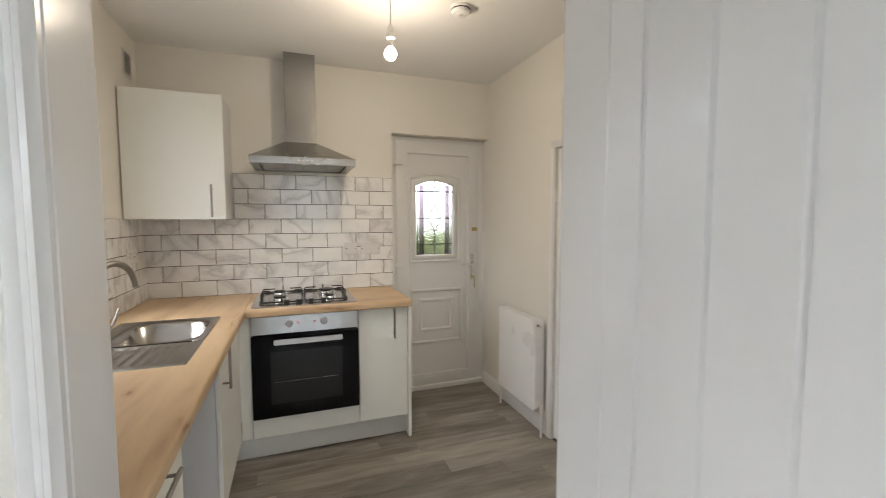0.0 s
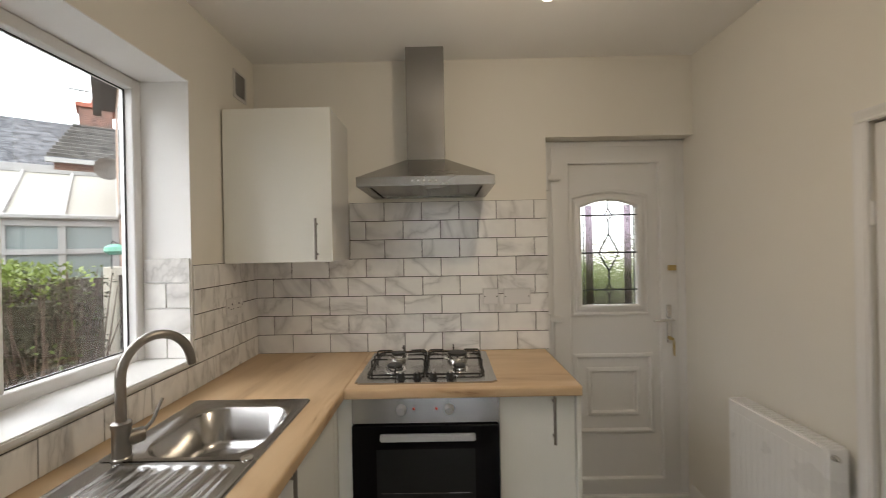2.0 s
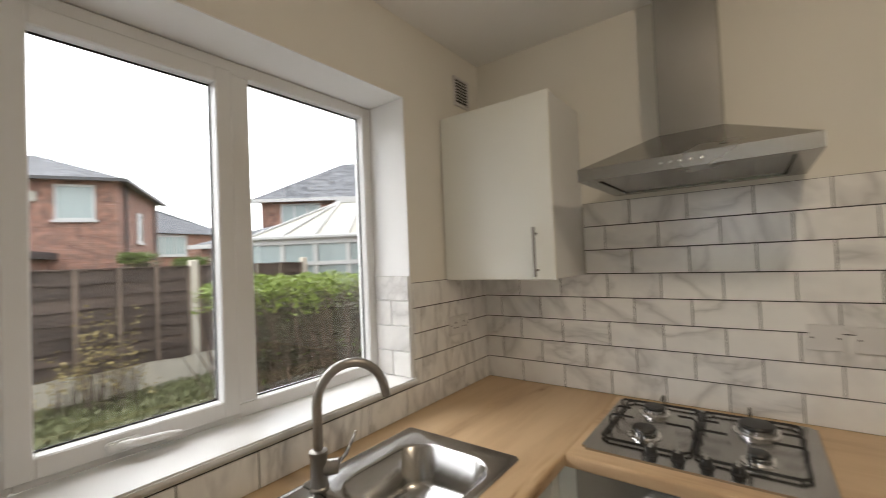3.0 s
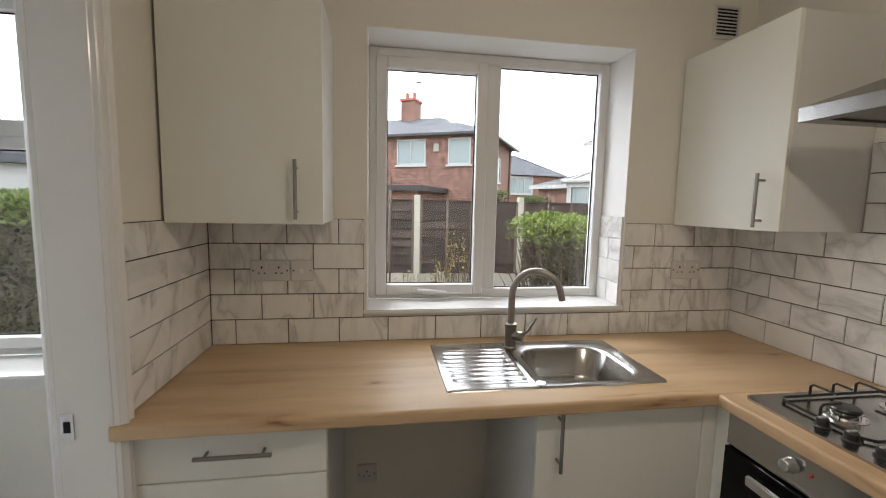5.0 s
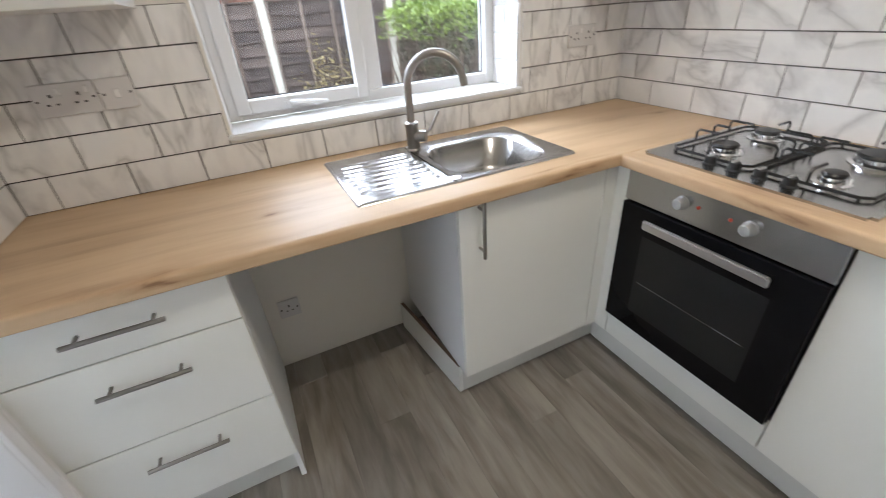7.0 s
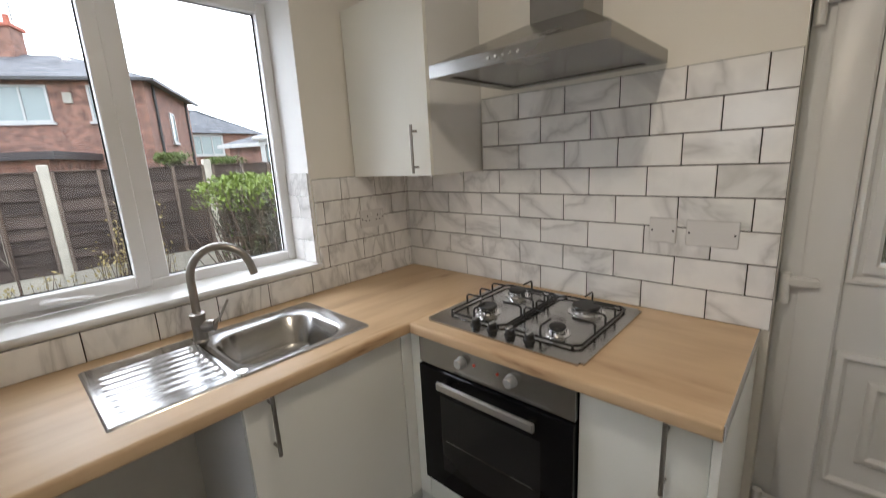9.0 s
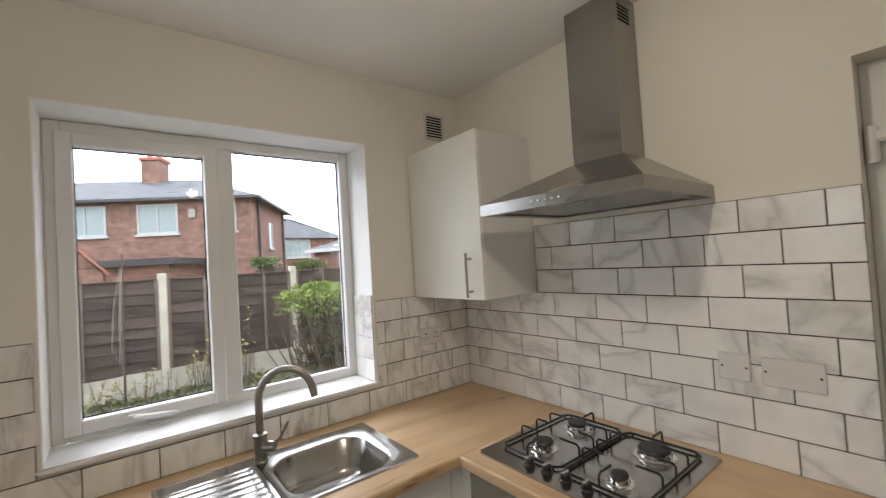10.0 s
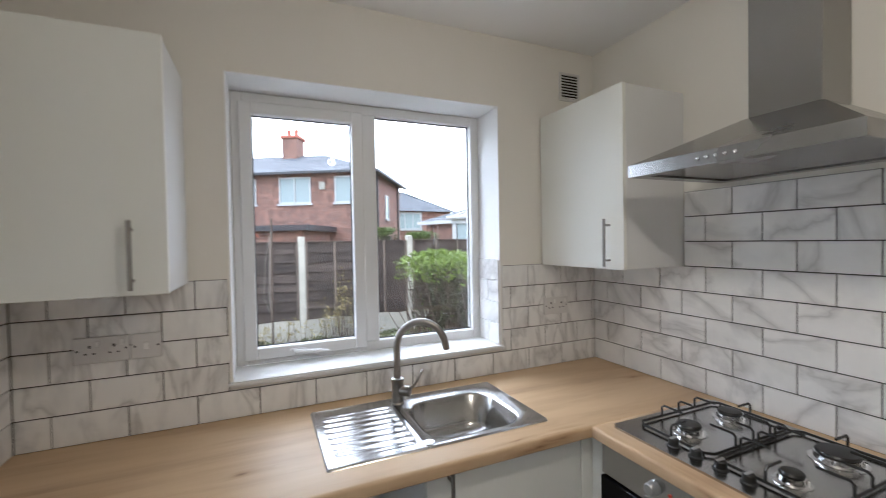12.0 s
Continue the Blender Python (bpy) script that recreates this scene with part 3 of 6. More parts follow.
pane(win2, DY0 + 0.05, -4.55, DZ0 + 0.07, DZ1 - 0.05, -0.232)
solo("window_sill", B(-0.20, 0.05, DY0 - 0.03, DY1 + 0.03, DZ0 - 0.025, DZ0 + 0.02, 0.006, 2), M["gloss"], "white painted dining room window sill", "window sill", "structure")


# glazing added out of view to brighten the dining room and doorway
win3 = thing("added_window", (1.6, -6.2, 0.1), "white upvc patio glazing added in the unseen end wall for more daylight", "window", kind="structure")
for n_, s_ in (("window_frame", (0.3, 0.36, -6.23, -6.17, 0.1, 2.3)), ("window_frame", (2.84, 2.9, -6.23, -6.17, 0.1, 2.3)), ("window_frame", (0.36, 2.84, -6.23, -6.17, 0.1, 0.16)), ("window_frame", (0.36, 2.84, -6.23, -6.17, 2.24, 2.3)), ("mullion", (1.56, 1.64, -6.23, -6.17, 0.16, 2.24))):
    part(n_, B(*s_, 0.004), M["upvc"], win3)
for x in (0.36, 1.64):
    ob = part("pane", B(x, x + 1.2, -6.204, -6.20, 0.16, 2.24), M["pane"], win3)
    ob.visible_shadow = False


def radiator(base, length, height, depth, axis_out, label, group=""):
    """A flat-fronted panel radiator against a wall, built along +y; axis_out is +1 or -1 in x."""
    x, y, z = base
    o = axis_out
    rad = thing("radiator", (x, y + length / 2, z), label, "radiator")
    lo, hi = sorted((x + o * (depth - 0.018), x + o * depth))
    part("front_panel", B(lo, hi, y, y + length, z, z + height, 0.007, 3), M["radiator"], rad)
    bm = bmesh.new()
    n = int(length / 0.034)
    for k in range(n):
        yy = y + 0.02 + (length - 0.04) * (k + 0.5) / n
        x0, x1 = sorted((x + o * depth, x + o * (depth + 0.0014)))
        box(bm, x0, x1, yy - 0.010, yy + 0.010, z + 0.05, z + height - 0.05)
    bmesh.ops.bevel(bm, geom=bm.edges[:], offset=0.0013, segments=1, affect="EDGES", clamp_overlap=True)
    part("front_ribs", bm, M["radiator"], rad)
    lo2, hi2 = sorted((x + o * 0.028, x + o * 0.044))
    part("rear_panel", B(lo2, hi2, y + 0.01, y + length - 0.01, z + 0.01, z + height - 0.01, 0.005), M["radiator"], rad)
    g0, g1 = sorted((x + o * 0.026, x + o * (depth - 0.006)))
    bm = bmesh.new()
    for k in range(int(length / 0.022)):
        box(bm, g0, g1, y + 0.01 + k * 0.022, y + 0.015 + k * 0.022, z + height - 0.004, z + height + 0.003)
    box(bm, g0, g1, y + 0.003, y + length - 0.003, z + height - 0.009, z + height - 0.0045)
    part("top_grille", bm, M["radiator"], rad)
    for yy in (y - 0.003, y + length):
        part("end_cover", B(g0, g1, yy, yy + 0.003, z + 0.02, z + height - 0.004), M["radiator"], rad)
    part("bracket", B(*sorted((x, x + o * 0.03)), y + 0.1, y + 0.13, z + 0.1, z + height - 0.1), M["radiator"], rad)
    part("bracket", B(*sorted((x, x + o * 0.03)), y + length - 0.13, y + length - 0.1, z + 0.1, z + height - 0.1), M["radiator"], rad)
    return rad


# ---- worktops ----
def worktop_nose(front, top, thick, r=0.010):
    pts = []
    for k in range(5):
        a = math.pi / 2 * k / 4
        pts.append((front - r + r * math.sin(a), top - r + r * math.cos(a)))
    for k in range(5):
        a = math.pi / 2 * k / 4
        pts.append((front - 0.006 + 0.006 * math.cos(a), top - thick + 0.006 - 0.006 * math.sin(a)))
    return pts


TOP, THICK = 0.905, 0.040
SX0, SX1, SY0, SY1 = 0.118, 0.505, -1.462, -0.758   # hole for the sink
wtop = thing("worktop", (0.316, -1.19, TOP - THICK), "oak effect laminate worktop under the window", "worktop")
wt = boxes((0.002, SX0, NIB + 0.004, -0.002, TOP - THICK, TOP), (SX0, SX1, NIB + 0.004, SY0, TOP - THICK, TOP), (SX0, SX1, SY1, -0.002, TOP - THICK, TOP))
nose = worktop_nose(0.632, TOP, THICK)
part("slab", wt, M["oak_y"], wtop)
part("front_edge", prism([(SX1, TOP)] + nose + [(SX1, TOP - THICK)], "y", NIB - 0.008, -0.002), M["oak_y"], wtop, "rounded laminate front edge")
hx0, hx1 = 0.633, 1.597
wtop2 = thing("worktop", (1.115, -0.31, TOP - THICK), "oak effect laminate worktop holding the gas hob", "worktop")
nose = [(-p[0], p[1]) for p in worktop_nose(0.627, TOP, THICK)]
part("slab", boxes((hx0, hx1, -0.56, -0.002, TOP - THICK, TOP)), M["oak_x"], wtop2)
part("front_edge", prism([(-0.56, TOP)] + nose + [(-0.56, TOP - THICK)], "x", hx0, hx1), M["oak_x"], wtop2, "rounded laminate front edge")
part("end_strip", B(hx1, hx1 + 0.004, -0.622, -0.004, TOP - THICK + 0.001, TOP + 0.001, 0.001), M["chrome"], wtop2, "thin aluminium end strip")

# ---- base units ----
FRONT = 0.590


def y_front(parent, y0, y1, z0, z1, name="door"):
    return part(name, B(FRONT - 0.018, FRONT, y0, y1, z0, z1, 0.0015), M["cabinet"], parent)


dr = thing("drawer_unit", (0.30, -2.10, 0), "off-white three-drawer kitchen base unit", "cabinet")
part("side_panel", B(0.02, FRONT - 0.020, -2.366, -2.350, 0.145, 0.864), M["carcass"], dr)
part("side_panel", B(0.02, FRONT - 0.020, -1.864, -1.848, 0.0, 0.864), M["carcass"], dr)
part("back_panel", B(0.02, 0.036, -2.350, -1.864, 0.145, 0.864), M["carcass"], dr)
part("base_panel", B(0.036, FRONT - 0.02, -2.350, -1.864, 0.145, 0.161), M["carcass"], dr)
part("filler", B(FRONT - 0.05, FRONT - 0.03, -2.372, -2.3665, 0.0, 0.864), M["carcass"], dr, "grey-white filler strip")
part("plinth", B(0.515, 0.530, -2.366, -1.850, 0.002, 0.146, 0.001), M["plinth"], dr)
for z0, z1, hz in ((0.716, 0.861, 0.797), (0.429, 0.712, 0.635), (0.146, 0.425, 0.353)):
    d = y_front(dr, -2.352, -1.849, z0, z1, "drawer")
    bar_handle(d, (FRONT + 0.032, -2.192, hz), (FRONT + 0.032, -1.992, hz), (1, 0, 0))

su = thing("sink_unit", (0.30, -0.92, 0), "off-white kitchen base unit under the sink", "cabinet")
part("side_panel", B(0.02, FRONT - 0.020, -1.216, -1.200, 0.150, 0.864), M["carcass"], su)
part("side_panel", B(0.02, FRONT - 0.020, -0.66, -0.644, 0.145, 0.864), M["carcass"], su)
part("base_panel", B(0.036, FRONT - 0.02, -1.1995, -0.6605, 0.145, 0.161), M["carcass"], su)
d = y_front(su, -1.216, -0.640, 0.146, 0.861)
bar_handle(d, (FRONT + 0.032, -1.146, 0.672), (FRONT + 0.032, -1.146, 0.862), (1, 0, 0))
part("corner_post", B(FRONT - 0.018, FRONT + 0.002, -0.637, -0.585, 0.146, 0.861, 0.0015), M["cabinet"], su)
part("plinth", B(0.511, 0.526, -1.214, -0.525, 0.002, 0.145, 0.001), M["plinth"], su)
lean = Matrix.Translation((0.526, -1.203, 0.0)) @ Matrix.Rotation(radians(6.0), 4, "Z")
lb = thing("plinth_board", (0.526, -1.203, 0), "loose white plinth board with raw edge in the appliance gap", "board")
for nm_, sp_, mt_ in (("board", (-0.500, 0.0, -0.016, 0.0, 0.002, 0.143), "cabinet"), ("raw_edge", (-0.500, -0.001, -0.0155, -0.0005, 0.1432, 0.1446), "mdf")):
    bm = B(*sp_)
    bm.transform(lean)
    part(nm_, bm, M[mt_], lb, "brown raw board edge" if nm_ == "raw_edge" else "")

ov = thing("oven_unit", (0.96, -0.30, 0), "off-white base unit around the built-in oven", "cabinet")
part("corner_filler", B(0.594, 0.652, -FRONT, -FRONT + 0.018, 0.146, 0.861, 0.0015), M["cabinet"], ov)
part("lower_panel", B(0.656, 1.262, -FRONT, -FRONT + 0.018, 0.146, 0.258, 0.0015), M["cabinet"], ov)
for x in (0.638, 1.264):
    part("side_panel", B(x, x + 0.016, -FRONT + 0.02, -0.02, 0.146, 0.864), M["carcass"], ov)
part("plinth", B(0.53, 1.578, -0.532, -0.517, 0.002, 0.145, 0.001), M["plinth"], ov)
nu = thing("narrow_unit", (1.43, -0.30, 0), "narrow off-white base unit beside the oven", "cabinet")
d = part("door", B(1.266, 1.576, -FRONT, -FRONT + 0.018, 0.146, 0.861, 0.0015), M["cabinet"], nu)
bar_handle(d, (1.487, -FRONT - 0.032, 0.668), (1.487, -FRONT - 0.032, 0.862), (0, -1, 0))
part("body", boxes((1.284, 1.300, -FRONT + 0.02, -0.02, 0.146, 0.864), (1.562, 1.577, -FRONT + 0.02, -0.02, 0.146, 0.864)), M["carcass"], nu)
part("end_panel", B(1.579, 1.598, -0.607, -0.003, 0.001, 0.8645, 0.001), M["cabinet"], nu)

# ---- wall units ----
wu = thing("wall_cabinet", (0.27, -0.17, 1.42), "off-white single-door wall cabinet in the corner", "cabinet", "kitchen wall cabinets")
part("body", B(0.012, 0.520, -0.331, -0.003, 1.422, 2.150, 0.001), M["carcass"], wu)
d = part("door", B(0.008, 0.522, -0.351, -0.333, 1.420, 2.152, 0.0015), M["cabinet"], wu)
bar_handle(d, (0.452, -0.383, 1.432), (0.452, -0.383, 1.624), (0, -1, 0))
wu = thing("wall_cabinet", (0.19, -2.12, 1.42), "off-white single-door wall cabinet beside the doorway", "cabinet", "kitchen wall cabinets")
part("body", B(0.003, 0.324, -2.366, -1.886, 1.417, 2.135, 0.001), M["carcass"], wu)
d = part("door", B(0.326, 0.344, -2.364, -1.884, 1.415, 2.137, 0.0015), M["cabinet"], wu)
bar_handle(d, (0.376, -1.966, 1.432), (0.376, -1.966, 1.620), (1, 0, 0))

# ---- oven ----
oven = thing("oven", (0.958, -0.30, 0.26), "built-in electric oven with black glass door", "oven")
part("body", B(0.664, 1.254, -FRONT + 0.004, -0.05, 0.264, 0.862), M["hole"], oven)
cp = part("control_panel", B(0.656, 1.262, -0.606, -FRONT + 0.002, 0.757, 0.862, 0.002), M["sink"], oven, "brushed steel control panel")
for x in (0.862, 1.058):
    part("knob", lathe([(0.021, 0), (0.021, 0.004), (0.0185, 0.006), (0.017, 0.024), (0.014, 0.028)], (x, -0.606, 0.815), 24, axis="y"), M["knob"], cp, "silver control knob")
for x in (0.912, 1.005):
    part("lamp", lathe([(0.005, 0), (0.005, 0.003), (0.003, 0.004)], (x, -0.606, 0.817), 10, axis="y"), M["red"], cp, "small red indicator lamp")
dg = part("door", B(0.657, 1.261, -0.614, -FRONT + 0.002, 0.264, 0.751, 0.003), M["black_glass"], oven, "glossy black oven door")
part("window", B(0.757, 1.161, -0.6155, -0.6138, 0.345, 0.655), M["oven_window"], dg, "smoked glass oven window")
part("rack", boxes((0.775, 1.143, -0.6165, -0.6157, 0.4745, 0.4765)), M["steel"], dg)
bm = B(0.779, 1.161, -0.660, -0.645, 0.704, 0.734, 0.004, 2)
part("handle", bm, M["pale_steel"], dg, "flat satin steel oven handle")
for x in (0.787, 1.133):
    part("handle_post", B(x, x + 0.02, -0.645, -0.613, 0.710, 0.728), M["steel"], dg)

# ---- hob ----
hob = thing("gas_hob", (0.96, -0.31, TOP), "four-burner stainless steel gas hob", "hob")
hob_plate = B(0.660, 1.262, -0.566, -0.052, TOP, TOP + 0.007)
vert = [e for e in hob_plate.edges if abs(e.verts[0].co.z - e.verts[1].co.z) > 0.004]
bmesh.ops.bevel(hob_plate, geom=vert, offset=0.014, segments=4, affect="EDGES")
part("plate", hob_plate, M["sink"], hob)
HZ = TOP + 0.007
for x, y, r in ((0.810, -0.385, 0.036), (0.803, -0.165, 0.036), (1.105, -0.180, 0.050), (1.108, -0.410, 0.027)):
    bu = part("burner", lathe([(r + 0.016, 0), (r + 0.016, 0.002), (r + 0.004, 0.005), (r + 0.002, 0.018), (r - 0.002, 0.020)], (x, y, HZ), 28), M["chrome"], hob, "bright aluminium burner ring")
    part("cap", lathe([(r, 0), (r + 0.001, 0.004), (r - 0.003, 0.009), (r * 0.5, 0.0105)], (x, y, HZ + 0.020), 28), M["iron"], bu, "black enamel burner cap")
    part("igniter", tube([(x + r + 0.008, y + 0.004, HZ), (x + r + 0.008, y + 0.004, HZ + 0.018)], 0.0028, 8), M["plastic"], bu)


def pan_support(x0, x1, y0, y1):
    """A wire frame on the plate with bent fingers that reach in over the burners."""
    z = HZ + 0.008
    c = 0.02
    pts = [(x0 + c, y0, z), (x1 - c, y0, z), (x1, y0 + c, z), (x1, y1 - c, z), (x1 - c, y1, z), (x0 + c, y1, z), (x0, y1 - c, z), (x0, y0 + c, z), (x0 + c, y0, z)]
    bm = tube(pts, 0.0042, 8)
    up = HZ + 0.046
    mid = (y0 + y1) / 2
    for yy in (y0 + 0.115, y1 - 0.115):
        for xx, s in ((x0, 1), (x1, -1)):
            tube([(xx, yy, z), (xx, yy, up - 0.008), (xx + s * 0.008, yy, up), (xx + s * 0.075, yy, up)], 0.0038, 8, bm)
    xm = (x0 + x1) / 2
    tube([(xm, y1, z), (xm, y1, up - 0.008), (xm, y1 - 0.008, up), (xm, y1 - 0.065, up)], 0.0038, 8, bm)
    tube([(xm, y0, z), (xm, y0, up - 0.008), (xm, y0 + 0.008, up), (xm, y0 + 0.065, up)], 0.0038, 8, bm)
    for xx, s in ((x0, 1), (x1, -1)):
        tube([(xx, mid, z), (xx, mid, up - 0.008), (xx + s * 0.008, mid, up), (xx + s * 0.05, mid, up)], 0.0038, 8, bm)
    for p in ((x0 + c, y0), (x1 - c, y0), (x0 + c, y1), (x1 - c, y1)):
        tube([(p[0], p[1], HZ), (p[0], p[1], z)], 0.0042, 8, bm)
    return part("pan_support", bm, M["iron"], hob, "black wire pan support")


pan_support(0.700, 0.946, -0.485, -0.085)
pan_support(0.960, 1.215, -0.485, -0.085)
for x in (0.852, 0.922, 0.992, 1.064):
    part("knob", lathe([(0.020, 0), (0.020, 0.003), (0.016, 0.006), (0.015, 0.022), (0.012, 0.025)], (x, -0.512, HZ), 20), M["iron"], hob, "black hob knob with silver cap")
    part("knob_cap", B(x - 0.005, x + 0.005, -0.527, -0.497, HZ + 0.0245, HZ + 0.029, 0.002), M["knob"], hob)

# ---- cooker hood ----
hood = thing("cooker_hood", (0.967, -0.24, 1.745), "stainless steel chimney cooker hood on the wall", "cooker hood")
cx0, cx1, cyf = 0.865, 1.063, -0.163
HX0, HX1, HY = 0.667, 1.279, -0.485
can = bmesh.new()
lip = [(HX0, HY, 1.752), (HX1, HY, 1.752), (HX1, -0.003, 1.752), (HX0, -0.003, 1.752)]
levels = [[Vector(p) for p in lip], [Vector((p[0], p[1], 1.792)) for p in lip],
          [Vector(p) for p in ((cx0 - 0.006, cyf - 0.006, 1.932), (cx1 + 0.006, cyf - 0.006, 1.932), (cx1 + 0.006, -0.003, 1.932), (cx0 - 0.006, -0.003, 1.932))]]
rings = [[can.verts.new(p) for p in lv] for lv in levels]
for a, b in zip(rings, rings[1:]):
    for k in range(4):
        can.faces.new((a[k], a[(k + 1) % 4], b[(k + 1) % 4], b[k]))
can.faces.new(rings[-1])
inner = [can.verts.new((x, y, 1.752)) for x, y in ((HX0 + 0.05, HY + 0.045), (HX1 - 0.05, HY + 0.045), (HX1 - 0.05, -0.04), (HX0 + 0.05, -0.04))]
for k in range(4):
    can.faces.new((rings[0][k], rings[0][(k + 1) % 4], inner[(k + 1) % 4], inner[k]))
up = [can.verts.new(v.co + Vector((0, 0, 0.012))) for v in inner]
for k in range(4):
    can.faces.new((inner[k], inner[(k + 1) % 4], up[(k + 1) % 4], up[k]))
can.faces.new(up)
part("canopy", can, M["steel"], hood, sharp=15)
part("chimney", B(cx0, cx1, cyf, -0.003, 1.932, CEIL - 0.001, 0.002), M["steel"], hood)
part("side_vent", boxes(*[(cx1 - 0.001, cx1 + 0.001, -0.13, -0.05, 2.42 + k * 0.013, 2.427 + k * 0.013) for k in range(5)]), M["hole"], hood)
for x0 in (HX0 + 0.055, 0.969):
    part("grease_filter", B(x0, x0 + 0.252, HY + 0.05, -0.045, 1.757, 1.763, 0.002), M["steel"], hood, "brushed metal mesh grease filter")
for k in range(5):
    part("button", lathe([(0.0050, 0), (0.0050, 0.003), (0.003, 0.004)], (0.915 + k * 0.026, HY, 1.772), 12, axis="y"), M["chrome"], hood, "chrome push button")

# ---- sink and tap ----
sk = thing("sink", (0.31, -1.11, TOP), "stainless steel single-bowl sink with ribbed drainer", "sink")
A0, A1, C0, C1 = 0.092, 0.532, -1.492, -0.727   # outer rim
bx0, bx1, by0, by1 = 0.178, 0.492, -1.150, -0.800  # bowl


def rounded(x0, x1, y0, y1, r, n=6):
    out = []
    for cx, cy, a0 in ((x1 - r, y1 - r, 0), (x0 + r, y1 - r, 90), (x0 + r, y0 + r, 180), (x1 - r, y0 + r, 270)):
        for k in range(n + 1):
            a = radians(a0 + 90 * k / n)
            out.append((cx + r * math.cos(a), cy + r * math.sin(a)))
    return out


def ring_stack(stack, bm=None, cap_last=True):
    bm = bm or bmesh.new()
    rings = [[bm.verts.new((x, y, z)) for x, y in o] for o, z in stack]
    for a, b in zip(rings, rings[1:]):
        k = len(a)
        for i in range(k):
            bm.faces.new((a[i], a[(i + 1) % k], b[(i + 1) % k], b[i]))
    if cap_last:
        bm.faces.new(rings[-1])
    return bm


SZ = TOP + 0.004
by_mid = by0 - 0.035
# bowl half of the deck, one sheet from the rim into the bowl
deck = ring_stack([(rounded(A0, A1, by_mid, C1, 0.012), TOP), (rounded(A0 + 0.003, A1 - 0.003, by_mid, C1 - 0.003, 0.012), SZ + 0.002), (rounded(A0 + 0.014, A1 - 0.014, by_mid, C1 - 0.014, 0.012), SZ),
                   (rounded(bx0 - 0.012, bx1 + 0.012, by0 - 0.012, by1 + 0.012, 0.095), SZ), (rounded(bx0, bx1, by0, by1, 0.09), SZ - 0.008),
                   (rounded(bx0 + 0.010, bx1 - 0.010, by0 + 0.010, by1 - 0.010, 0.085), SZ - 0.11), (rounded(bx0 + 0.030, bx1 - 0.030, by0 + 0.030, by1 - 0.030, 0.07), SZ - 0.135),
                   (rounded(0.30, 0.37, -1.01, -0.94, 0.034), SZ - 0.139)])
part("bowl", deck, M["sink"], sk, "polished steel bowl", sharp=60)
part("waste", lathe([(0.040, 0), (0.036, 0.003), (0.022, 0.002), (0.020, -0.002)], (0.335, -0.975, SZ - 0.138), 24), M["chrome"], sk, "chrome waste")
# drainer half with pressed ribs that fall towards the bowl
dr_ = bmesh.new()
nx, ny = 90, 40
gx0, gx1, gy0, gy1 = A0, A1, C0, by_mid
grid = []
for i in range(nx + 1):
    row = []
    for j in range(ny + 1):
        x, y = gx0 + (gx1 - gx0) * i / nx, gy0 + (gy1 - gy0) * j / ny
        z = SZ
        edge = min(x - gx0, gx1 - x, y - gy0)
        if edge < 0.003:
            z = SZ + 0.002 - (0.006 if edge <= 0 else 0)
        elif edge < 0.012:
            z = SZ + 0.002
        u, v = (x - 0.165) / (0.490 - 0.165), (y - (C0 + 0.03)) / (by_mid - 0.02 - C0 - 0.03)
        if 0 < u < 1 and 0 < v < 1:
            soft = min(1, u / 0.05, (1 - u) / 0.05) * min(1, v / 0.06, (1 - v) / 0.03)
            z = SZ - soft * (0.003 + 0.004 * v) + soft * 0.0035 * (0.5 - 0.5 * math.cos(u * math.tau * 8)) ** 1.5
        row.append(dr_.verts.new((x, y, z)))
    grid.append(row)
for i in range(nx):
    for j in range(ny):
        dr_.faces.new((grid[i][j], grid[i + 1][j], grid[i + 1][j + 1], grid[i][j + 1]))
part("drainer", dr_, M["sink"], sk, "ribbed steel drainer", sharp=80)
part("tap_hole_cover", lathe([(0.018, 0), (0.017, 0.003), (0.012, 0.004)], (0.500, -1.172, SZ), 20), M["chrome"], sk, "round chrome cap")

tap = thing("kitchen_tap", (0.150, -1.165, SZ), "brushed nickel swan-neck mixer tap on the sink", "tap")
tx, ty = 0.150, -1.165
part("base", lathe([(0.026, 0), (0.026, 0.004), (0.023, 0.008), (0.023, 0.085), (0.025, 0.088), (0.025, 0.100), (0.018, 0.104)], (tx, ty, SZ), 28), M["nickel"], tap)
neck = [(tx, ty, SZ + 0.09), (tx, ty, SZ + 0.22)]
spout = Vector((0.09, 0.172, 0))
for k in range(1, 15):
    a = math.pi * k / 14 * 0.95
    neck.append((tx + spout.x * (0.5 - 0.5 * math.cos(a)), ty + spout.y * (0.5 - 0.5 * math.cos(a)), SZ + 0.22 + 0.105 * math.sin(a)))
neck.append((neck[-1][0] + 0.002, neck[-1][1] + 0.004, neck[-1][2] - 0.022))
part("spout", tube(neck, [0.0135] * (len(neck) - 1) + [0.0128], 16), M["nickel"], tap)
side = Vector((0.62, 0.78, 0)).normalized()
c0 = Vector((tx, ty, SZ + 0.052))
hub = part("lever_hub", tube([c0 + side * 0.012, c0 + side * 0.052], 0.021, 20), M["nickel"], tap)
c1 = c0 + side * 0.045
part("lever", tube([c1, c1 + Vector((0.018, 0.022, 0.03)), c1 + Vector((0.03, 0.05, 0.085))], [0.006, 0.005, 0.0042], 10), M["nickel"], hub)

